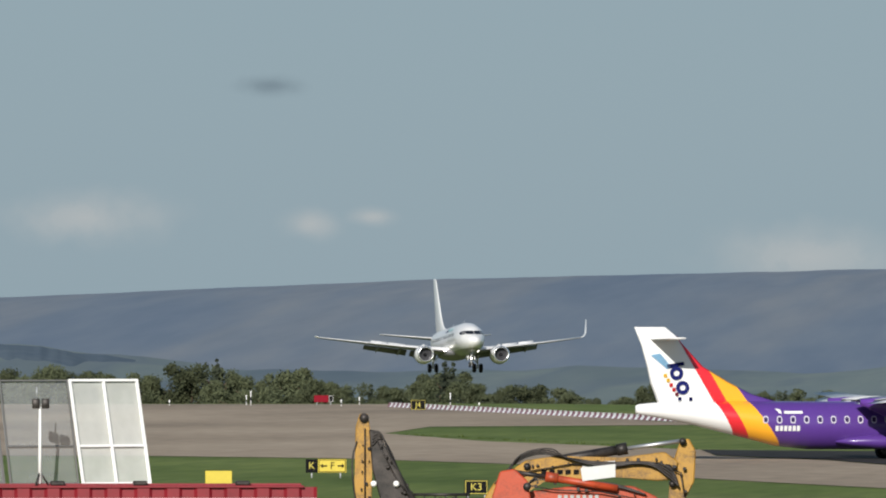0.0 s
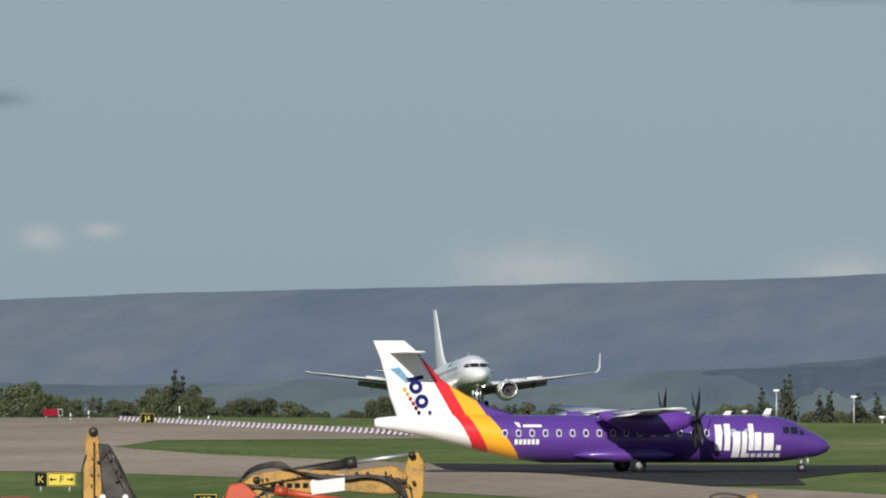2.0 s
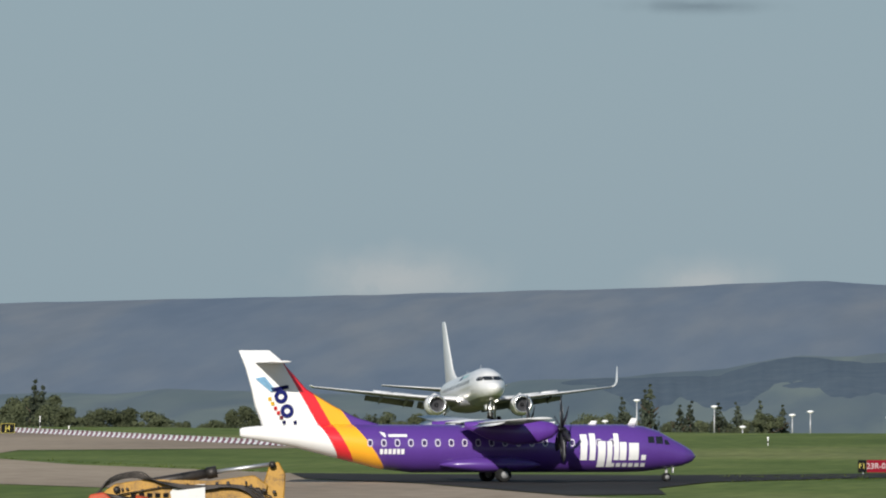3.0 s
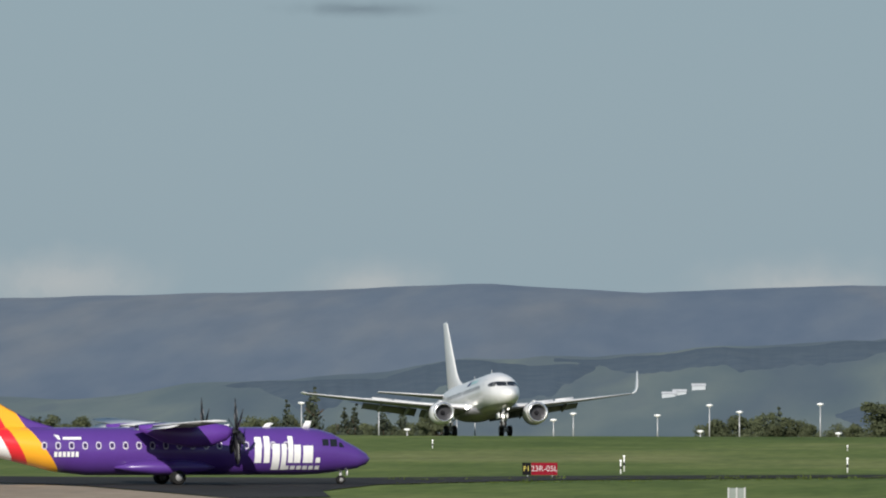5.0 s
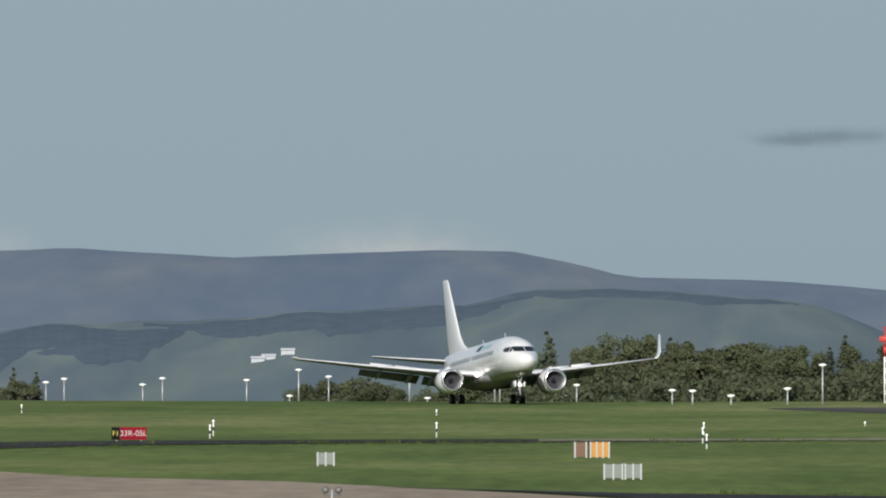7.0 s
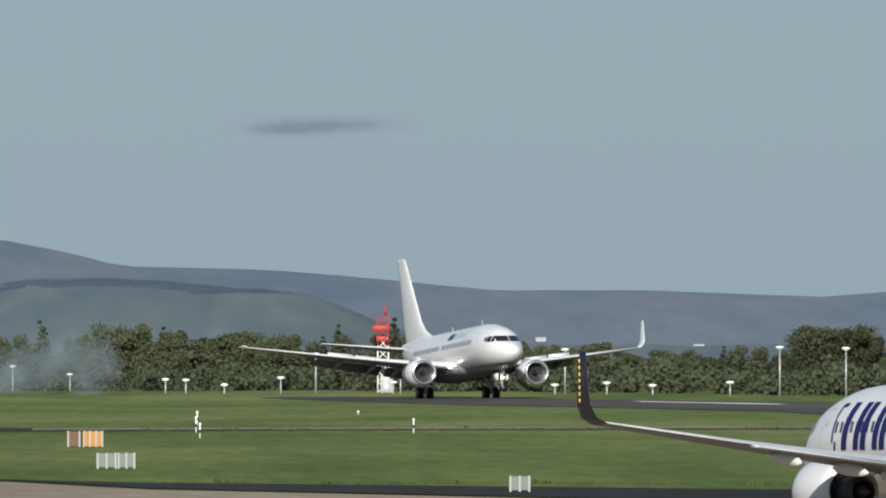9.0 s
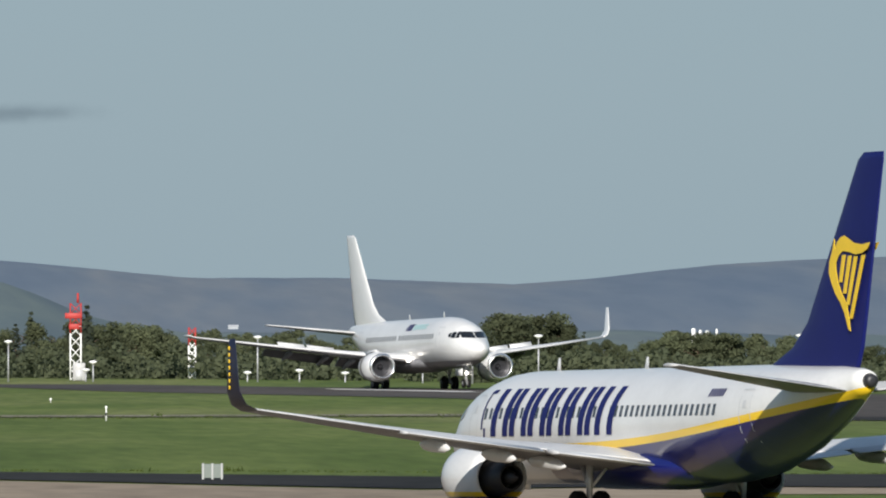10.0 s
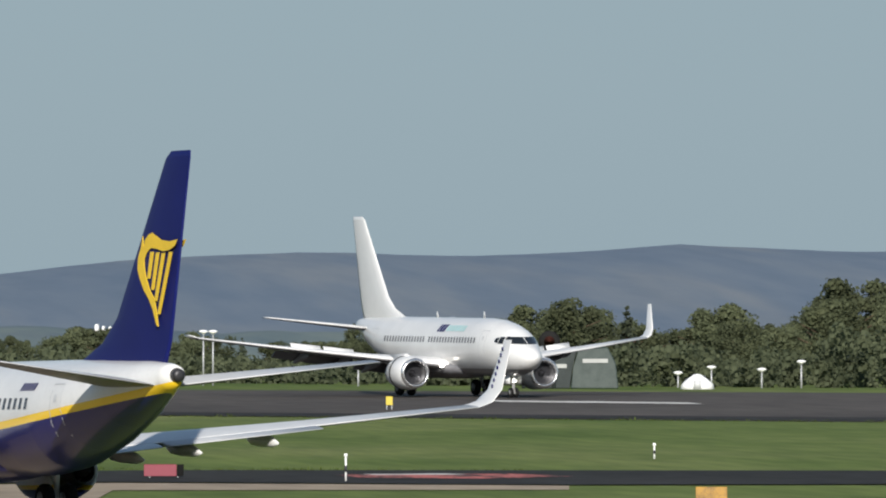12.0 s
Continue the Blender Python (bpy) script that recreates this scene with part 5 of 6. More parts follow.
def roof_cylinder(u, v, r):
    """Pale cylinder, topped to fit the view, standing in for rooftops behind the trees."""
    d = 1900.0
    g = ground_z(u, d)
    top = EYE_Z - (v - 592) * d / F_PX
    e = thing("storage_tank", "tall pale cylinder standing in for white rooftops behind the trees", "tank", facing(u, d, g), "pale tanks behind the trees")
    bm = bmesh.new()
    lathe(bm, [(-0.2, r), (top - g - 0.2, r), (top - g, r * 0.6)], (0, 0, 0), "Z", 12, (True, True))
    part("shell", bm, M["lens"], e)
    bm = bmesh.new()
    tube(bm, (r + 0.05, -r, 0), (r + 0.05, -r, top - g), 0.05)
    part("ladder", bm, M["galv"], e)


for u, v, r in ((4714, 639, 0.30), (4726, 642, 0.2), (4738, 643, 0.24), (4755, 640, 0.14)):
    roof_cylinder(u, v, r)


def pipe_stack():
    e = thing("pipe_stack", "stack of dark rust-brown pipes on the works site", "pipes", facing(3195, 400, -0.45))
    for r in range(6):
        for k in range(9 - r % 2):
            bm = bmesh.new()
            x, z = -1.1 + 0.29 * k + 0.145 * (r % 2), 0.15 + 0.3 * r
            lathe(bm, [(0, 0.10), (0, 0.145), (3.0, 0.145), (3.0, 0.10), (0.0, 0.10)], (x, 0, z), "Y", 10)
            part("pipe", bm, M["rust"], e)


M["rust"] = paint("rust_brown", (0.09, 0.03, 0.022), 0.7, wear=0.4)
pipe_stack()


# white walls greyed towards blue: haze painted into the wall colour
M["hazy_white"] = paint("hazed_wall_white", (0.36, 0.39, 0.41), 0.6)


def farm(u, d):
    """White farm buildings on the far hillside."""
    e = thing("farmhouse", "distant white farmhouse on the hillside fields", "house", facing(u, d, ground_z(u, d)), "far farm buildings")
    bm = bmesh.new()
    box(bm, -1.5, 1.5, -1.2, 1.2, -1, 0.75)
    part("wall", bm, M["hazy_white"], e, smooth=False)
    bm = bmesh.new()
    rings(bm, [[Vector((x, -1.4, 0.7)), Vector((x, 1.4, 0.7)), Vector((x, 0, 1.2))] for x in (-1.6, 1.6)])
    part("roof", bm, M["wing_grey"], e, smooth=False)


for u, d in ((2503, 2860), (2522, 2862), (2556, 2870), (3560, 3900), (3900, 3900), (4180, 3850), (4700, 3650), (5060, 3600)):
    farm(u, d)


# ---- works site in front ----
M["board_pale"] = paint("pale_board", (0.58, 0.58, 0.57), 0.6)
M["dull"] = paint("dull_grey", (0.16, 0.16, 0.155), 0.6)


def cabin():
    d, z = 329.0, 3.42
    e = thing("site_cabin", "red corrugated site cabin with a white lower band", "cabin", facing(-30, d, 0.0) @ pose(0, 0, 0, 0, 0, 3))
    L0, L1 = -9.0, 8.1
    bm = bmesh.new()
    x, pts = L0, []
    while x < L1:
        pts += [(x, 0.0), (x + 0.3, 0.0), (x + 0.38, 0.07), (x + 0.68, 0.07), (x + 0.76, 0.0)]
        x += 0.76
    for z0, z1, mt, nm in ((0.0, z - 0.32, "container_white", "lower_cladding"), (z - 0.32, z - 0.04, "container", "upper_cladding")):
        b = bmesh.new()
        lo = [b.verts.new((p, q, z0)) for p, q in pts]
        hi = [b.verts.new((p, q, z1)) for p, q in pts]
        for i in range(len(pts) - 1):
            b.faces.new((lo[i], lo[i + 1], hi[i + 1], hi[i]))
        part(nm, b, M[mt], e, smooth=False)
    box(bm, L0, L1, 0.09, 2.6, 0, z - 0.06)
    part("body", bm, M["container"], e, smooth=False)
    bm = bmesh.new()
    box(bm, L0 - 0.05, L1 + 0.05, -0.04, 2.65, z - 0.06, z, 0.01)
    part("roof", bm, M["container"], e, smooth=False)
    bm = bmesh.new()
    box(bm, L0, L1, 0.3, 0.38, z, z + 0.05)
    part("edge_rail", bm, M["container"], e, smooth=False)
    for x in (-0.0, 1.9, 4.0, 6.6):
        bm = bmesh.new()
        box(bm, x - 0.18, x + 0.18, 0.05, 0.4, z, z + 0.12, 0.03)
        part("roof_bracket", bm, M["grease"], e, smooth=False)
    return e


cabin()
mesh_net = bpy.data.materials.new("pale_netting")
_t, _n, _l, _b = nodes_of(mesh_net)
_tc, _chk = _n.new("ShaderNodeTexCoord"), _n.new("ShaderNodeTexNoise")
_chk.inputs["Scale"].default_value = 2.5
_l.new(_tc.outputs["Object"], _chk.inputs["Vector"])
_mr = _n.new("ShaderNodeMapRange")
_mr.inputs[3].default_value, _mr.inputs[4].default_value = 0.46, 0.64
_l.new(_chk.outputs[0], _mr.inputs[0]), _l.new(_mr.outputs[0], _b.inputs["Alpha"])
_b.inputs["Base Color"].default_value, _b.inputs["Roughness"].default_value = (0.72, 0.74, 0.70, 1), 0.8
grey_net = mesh_net.copy()
grey_net.name = "grey_netting"
for _q in grey_net.node_tree.nodes:
    if _q.type == "MAP_RANGE":
        _q.inputs[3].default_value, _q.inputs[4].default_value = 0.34, 0.52
grey_net.node_tree.nodes["Principled BSDF"].inputs["Base Color"].default_value = (0.36, 0.38, 0.38, 1)


def screen_panel(u, w, h, tilt, frame_mat, net, label, z0=3.42, bar=0.045, mid=True, d=330.0):
    e = thing("screen_panel", label, "fence panel", facing(u, d, z0) @ pose(0, 0, 0, -tilt, 0, 35), "screens on the cabin roof")
    for x in ((0, w / 2, w) if mid else (0, w)):
        bm = bmesh.new()
        box(bm, x - bar, x + bar, -bar, bar, -0.01, h)
        part("upright", bm, M[frame_mat], e, smooth=False)
    for z in (0.04, h * 0.37, h - bar):
        bm = bmesh.new()
        box(bm, bar, w - bar, -bar * 0.8, bar * 0.8, z - bar, z + bar)
        part("rail", bm, M[frame_mat], e, smooth=False)
    bm = bmesh.new()
    bm.faces.new([bm.verts.new(p) for p in ((0, 0.06, 0), (w, 0.06, 0), (w, 0.06, h), (0, 0.06, h))])
    part("netting", bm, net, e, "fine pale netting")
    return e


screen_panel(148, 2.08, 2.76, 13.0, "lens", mesh_net, "white framed netting screen leaning on the cabin roof", bar=0.03)
screen_panel(20, 2.1, 2.72, 11.0, "dull", grey_net, "grey framed netting screen on the cabin roof", bar=0.018, mid=False, d=330.2)
screen_panel(-112, 2.1, 2.72, 11.0, "dull", grey_net, "grey framed netting screen on the cabin roof", bar=0.03, mid=False, d=330.2)


def floodlight():
    e = thing("work_light", "tripod work light with two dark heads", "work light", facing(71, 329.4, 3.42))
    bm = bmesh.new()
    tube(bm, (0, 0, 0.05), (0, 0, 2.0), 0.05, 0.03)
    part("pole", bm, M["lens"], e)
    for a in range(3):
        bm = bmesh.new()
        tube(bm, (0, 0, 0.35), (0.22 * math.cos(a * 2.1), 0.22 * math.sin(a * 2.1), 0.0), 0.025)
        part("leg", bm, M["grease"], e)
    for x in (-0.1, 0.14):
        bm = bmesh.new()
        box(bm, x - 0.1, x + 0.1, -0.08, 0.08, 1.95, 2.2, 0.02)
        part("lamp_head", bm, M["grease"], e)
    bm = bmesh.new()
    tube(bm, (-0.08, 0, 2.2), (-0.08, 0, 2.5), 0.015)
    part("spike", bm, M["galv"], e)


floodlight()


def undercarriage(e, mt, cx, dy=0.0, house=True):
    """Tracks, slew ring, house and cab that carry the boom."""
    for y in (-1.2, 1.2):
        bm = bmesh.new()
        rings(bm, [[Vector((cx + 1.9 * c + (0.35 * (1 if c > 0 else -1)) * 0, dy + y + yy, 0.48 + 0.45 * s)) for c, s in [(math.cos(2 * math.pi * i / 16), math.sin(2 * math.pi * i / 16)) for i in range(16)]] for yy in (-0.3, 0.3)])
        part("track", bm, M["grease"], e)
    bm = bmesh.new()
    box(bm, cx - 1.6, cx + 1.3, dy - 1.25, dy + 1.25, 1.0, 2.05, 0.12)
    part("house", bm, M[mt], e)
    bm = bmesh.new()
    box(bm, cx - 2.3, cx - 1.62, dy - 1.2, dy + 1.2, 1.05, 1.9, 0.15)
    part("counterweight", bm, M["grease"], e)
    bm = bmesh.new()
    box(bm, cx + 0.1, cx + 1.25, dy + 0.35, dy + 1.25, 2.06, 2.9, 0.1)
    part("cab", bm, M["glass"], e)


def prism(name, outline, y0, y1, mt, e, label="", bevel=0.03):
    bm = bmesh.new()
    lo = [Vector((a, y0, b)) for a, b in outline]
    rings(bm, [lo, [Vector((p.x, y1, p.z)) for p in lo]])
    bmesh.ops.bevel(bm, geom=list(bm.edges), offset=bevel, segments=1, affect="EDGES")
    return part(name, bm, M[mt], e, label, smooth=False)


def hose(bm, pts, r=0.022):
    """One bent tube through the points, rounded by splitting each bend."""
    q = [Vector(p) for p in pts]
    for _ in range(2):
        q = [q[0]] + [v for a, b in zip(q, q[1:]) for v in (a * 0.75 + b * 0.25, a * 0.25 + b * 0.75)] + [q[-1]]
    loops = []
    for i, c in enumerate(q):
        t = (q[min(i + 1, len(q) - 1)] - q[max(i - 1, 0)]).normalized()
        n1 = Vector((0, 1, 0)) - t * t.y
        n1.normalize()
        n2 = t.cross(n1)
        loops.append([c + (n1 * math.cos(k * math.pi / 3) + n2 * math.sin(k * math.pi / 3)) * r for k in range(6)])
    rings(bm, loops)


def excavator_yellow():
    e = thing("excavator", "yellow excavator with its boom lowered and a black ram on top", "excavator", facing(1040, 322, 0), "excavators on the works site")
    undercarriage(e, "plant_yellow", -3.2)
    prism("boom", [(-3.0, 1.9), (-2.75, 2.9), (-2.3, 3.6), (-1.53, 4.13), (-0.76, 4.24), (0.85, 4.2), (1.9, 4.34), (2.25, 4.1), (2.15, 3.66), (1.74, 3.62), (0.56, 3.72), (-1.1, 3.62), (-1.85, 3.15), (-2.3, 1.9)], -0.25, 0.25, "plant_yellow", e)
    prism("stick", [(2.05, 3.9), (2.28, 4.58), (2.5, 4.68), (2.68, 4.36), (2.64, 3.6), (2.3, 3.0), (1.9, 1.2), (1.6, 1.2), (2.0, 3.2)], -0.17, 0.17, "plant_yellow", e)
    prism("bucket", [(1.0, 0.0), (2.0, 0.0), (2.2, 0.7), (1.95, 1.3), (1.5, 1.3), (1.1, 0.6)], -0.5, 0.5, "grease", e)
    bm = bmesh.new()
    tube(bm, (-1.5, 0, 4.0), (0.95, 0, 4.42), 0.12, 0.12, 12)
    tube(bm, (0.72, 0, 4.38), (0.98, 0, 4.43), 0.15, 0.15, 12)
    ram = part("stick_ram", bm, M["grease"], e, "black hydraulic ram")
    bm = bmesh.new()
    tube(bm, (0.95, 0, 4.42), (2.4, 0, 4.62), 0.055, 0.055, 10)
    part("ram_rod", bm, M["rod"], ram, "bright steel rod")
    for k in range(4):
        bm = bmesh.new()
        y = -0.32 - 0.03 * k
        hose(bm, [(-2.3 + 0.1 * k, y, 3.55), (-1.8, y, 4.1 + 0.06 * k), (-1.2 + 0.1 * k, y, 4.33 + 0.05 * k), (-0.6, y, 4.2), (0.4, y, 4.06 - 0.04 * k), (1.5, y, 4.12), (2.1, y, 3.95 - 0.1 * k), (2.25, y, 3.5)], 0.024)
        part("hose", bm, M["grease"], e)
    for x, z in ((2.35, 4.6), (2.0, 3.95), (2.1, 3.55), (-1.5, 3.98)):
        bm = bmesh.new()
        tube(bm, (x, -0.32, z), (x, 0.32, z), 0.09, None, 10)
        part("pin", bm, M["grease"], e)
    clutter(e, [(-2.2, 3.5), (-1.4, 3.95), (-0.4, 4.12), (0.8, 4.08), (1.8, 4.15), (2.3, 3.9), (2.4, 3.3)], -0.3, 7)
    prism("maker_plate", [(-0.15, 3.85), (0.7, 3.98), (0.68, 4.12), (-0.12, 4.08)], -0.275, -0.262, "board_pale", e, "white plate", 0.002)
    for i in range(5):
        prism("marking_bar", [(-1.15 + i * 0.2, 3.78), (-1.02 + i * 0.2, 3.79), (-1.02 + i * 0.2, 3.9), (-1.15 + i * 0.2, 3.9)], -0.275, -0.262, "black", e, "", 0.002)


def excavator_orange():
    e = thing("excavator", "orange excavator with its boom folded low", "excavator", facing(1020, 316, 0), "excavators on the works site")
    undercarriage(e, "plant_orange", 2.6)
    prism("stick", [(-2.1, 1.5), (-2.05, 3.3), (-1.86, 3.92), (-1.5, 3.98), (-1.18, 3.68), (-1.1, 3.2), (-1.5, 1.5)], -0.2, 0.2, "plant_orange", e)
    prism("boom", [(-1.5, 3.2), (-1.2, 3.42), (0.4, 3.62), (1.4, 3.55), (1.95, 3.3), (2.5, 2.4), (2.6, 1.9), (2.0, 1.9), (1.3, 2.7), (-0.5, 3.0)], 0.22, 0.62, "plant_orange", e)
    prism("bucket", [(-2.3, 0.0), (-1.3, 0.0), (-1.2, 0.9), (-1.5, 1.55), (-2.0, 1.55), (-2.4, 0.7)], -0.5, 0.5, "grease", e)
    bm = bmesh.new()
    tube(bm, (-0.7, 0.1, 3.78), (1.0, 0.1, 3.5), 0.09, None, 10)
    tube(bm, (-0.75, 0.1, 3.79), (-0.45, 0.1, 3.74), 0.13, None, 10)
    ram = part("stick_ram", bm, M["plant_orange"], e)
    bm = bmesh.new()
    tube(bm, (-1.5, 0.1, 3.9), (-0.7, 0.1, 3.78), 0.06, None, 10)
    part("ram_rod", bm, M["grease"], ram, "dark rod")
    for k in range(3):
        bm = bmesh.new()
        hose(bm, [(-1.2, 0.15 - 0.05 * k, 3.6), (-0.9, 0.1, 3.75 + 0.06 * k), (-0.3, 0.1, 3.62), (0.8, 0.1, 3.6 + 0.04 * k), (1.7, 0.1, 3.35)], 0.022)
        part("hose", bm, M["grease"], e)
    bm = bmesh.new()
    tube(bm, (-1.2, -0.28, 3.55), (-1.2, 0.3, 3.55), 0.1, None, 10)
    part("pin", bm, M["grease"], e)
    clutter(e, [(-1.7, 3.3), (-1.4, 3.7), (-0.6, 3.55), (0.6, 3.5), (1.6, 3.3)], 0.1, 8)
    prism("boom_plate", [(0.15, 3.68), (0.95, 3.78), (0.95, 4.1), (0.1, 4.0)], 0.0, 0.04, "board_pale", e, "white board", 0.004)
    for i in range(7):
        prism("marking_bar", [(-0.45 + i * 0.15, 3.2), (-0.36 + i * 0.15, 3.2), (-0.36 + i * 0.15, 3.34), (-0.45 + i * 0.15, 3.34)], 0.205, 0.216, "bar_grey", e, "", 0.002)


def excavator_upright():
    e = thing("excavator", "yellow excavator with its stick raised and hoses down the boom", "excavator", facing(660, 322, 0), "excavators on the works site")
    undercarriage(e, "plant_yellow", 3.3)
    prism("stick", [(-0.43, 4.95), (-0.33, 5.28), (-0.12, 5.28), (-0.05, 4.75), (-0.02, 3.9), (-0.05, 2.4), (-0.38, 2.4), (-0.46, 3.6)], -0.16, 0.16, "plant_yellow", e)
    prism("boom", [(-0.1, 4.9), (0.1, 4.86), (0.42, 4.25), (0.75, 3.5), (1.4, 2.6), (2.6, 1.9), (2.2, 1.5), (0.7, 2.5), (0.2, 3.1), (-0.02, 3.9)], -0.22, 0.22, "grease", e, "dark greasy boom")
    prism("bucket", [(-0.9, 0.0), (0.1, 0.0), (0.2, 0.9), (0.0, 2.5), (-0.4, 2.5), (-0.9, 1.0)], -0.45, 0.45, "grease", e)
    bm = bmesh.new()
    tube(bm, (-0.22, -0.22, 5.18), (-0.22, 0.22, 5.18), 0.12, None, 10)
    part("pin", bm, M["grease"], e)
    for k in range(5):
        bm = bmesh.new()
        y = -0.25 - 0.03 * k
        hose(bm, [(-0.02, y, 4.5 + 0.08 * k), (0.2, y, 4.75 + 0.03 * k), (0.45, y, 4.35 - 0.05 * k), (0.62, y, 3.9), (0.95, y, 3.3 - 0.05 * k), (1.3, y, 2.9)], 0.026)
        part("hose", bm, M["grease"], e)
    bm = bmesh.new()
    hose(bm, [(-0.4, -0.2, 4.6), (-0.52, -0.2, 4.2), (-0.5, -0.2, 3.6), (-0.42, -0.2, 3.1)], 0.022)
    part("hose", bm, M["grease"], e)
    for x, z in ((0.02, 3.55), (0.58, 3.55)):
        bm = bmesh.new()
        bmesh.ops.create_icosphere(bm, subdivisions=2, radius=0.08, matrix=Matrix.Translation((x, -0.3, z)))
        part("work_lamp", bm, M["lens"], e)
    clutter(e, [(-0.2, 5.0), (-0.2, 4.0), (-0.2, 3.2)], -0.2, 5)
    clutter(e, [(0.1, 4.7), (0.5, 3.9), (0.9, 3.3), (1.6, 3.15), (2.3, 3.1)], -0.3, 6)
    # walkway with hoses beside the boom
    bm = bmesh.new()
    box(bm, 1.0, 2.4, -0.4, -0.3, 3.25, 3.32)
    for i in range(6):
        box(bm, 1.0 + i * 0.26, 1.04 + i * 0.26, -0.4, -0.34, 2.9, 3.28)
    part("guard_rail", bm, M["grease"], e)


def clutter(e, pts, y, seed):
    """Brackets, clamps and short pipes bolted along a boom."""
    rng = random.Random(seed)
    for a, b in zip(pts, pts[1:]):
        for k in range(4):
            f = rng.random()
            x, z = a[0] + (b[0] - a[0]) * f, a[1] + (b[1] - a[1]) * f
            bm = bmesh.new()
            w, h = rng.uniform(0.015, 0.045), rng.uniform(0.015, 0.045)
            x, z = x + rng.uniform(-0.12, 0.12), z + rng.uniform(-0.1, 0.1)
            box(bm, x - w, x + w, y - 0.05, y + 0.05, z - h, z + h, 0.012)
            part("clamp", bm, M["grease"], e, smooth=False)
        bm = bmesh.new()
        tube(bm, (a[0], y - 0.03, a[1] - 0.08), (b[0], y - 0.03, b[1] - 0.08), 0.018, None, 6)
        part("pipe", bm, M["grease"], e)


def excavator_low():
    e = thing("excavator", "small yellow excavator showing only its hydraulic head", "excavator", facing(1772, 322, 0), "excavators on the works site")
    undercarriage(e, "plant_yellow", -2.0)
    prism("boom", [(-2.2, 1.9), (-1.2, 2.9), (-0.6, 3.35), (-0.55, 3.52), (0.35, 3.56), (0.45, 3.2), (-0.2, 2.9), (-1.4, 1.9)], -0.2, 0.2, "plant_yellow", e)
    prism("stick", [(0.32, 3.5), (0.42, 3.64), (0.66, 3.66), (0.72, 3.2), (0.4, 1.3), (0.1, 1.3), (0.3, 3.0)], -0.16, 0.16, "plant_yellow", e)
    prism("bucket", [(-0.3, 0.0), (0.6, 0.0), (0.6, 1.0), (0.4, 1.4), (0.1, 1.4), (-0.3, 0.8)], -0.4, 0.4, "grease", e)
    bm = bmesh.new()
    hose(bm, [(-0.6, -0.25, 3.3), (-0.5, -0.25, 3.62), (-0.1, -0.25, 3.66), (0.4, -0.25, 3.56), (0.6, -0.25, 3.3)], 0.03)
    part("hose", bm, M["grease"], e)
    bm = bmesh.new()
    hose(bm, [(-0.62, -0.28, 3.2), (-0.4, -0.28, 3.52), (0.1, -0.28, 3.54), (0.5, -0.28, 3.4)], 0.03)
    part("hose", bm, M["grease"], e)


excavator_yellow()
excavator_orange()
excavator_upright()
excavator_low()
training_rig()


def hooded_lamp(u, v, label):
    """Small grey lamp cluster on a slim post on the works site."""
    d = 440.0
    z = EYE_Z - (v - 592) * d / F_PX
    e = thing("lamp_cluster", label, "lamp", facing(u, d, 0), "lamp clusters on the works site")
    bm = bmesh.new()
    tube(bm, (0, 0, 0), (0, 0, z), 0.05, 0.04)
    part("post", bm, M["galv"], e)
    for x in (-0.22, 0.22):
        bm = bmesh.new()
        lathe(bm, [(-0.15, 0.05), (-0.1, 0.10), (0.12, 0.12)], (x, 0, z), "Y", 10, (True, True))
        part("lamp_head", bm, M["dull"], e)
    bm = bmesh.new()
    tube(bm, (-0.3, 0, z - 0.15), (0.3, 0, z - 0.15), 0.03)
    part("cross_bar", bm, M["dull"], e)


for u, v in ((2018, 876), (2634, 884)):
    hooded_lamp(u, v, "grey twin lamp cluster on a slim post")


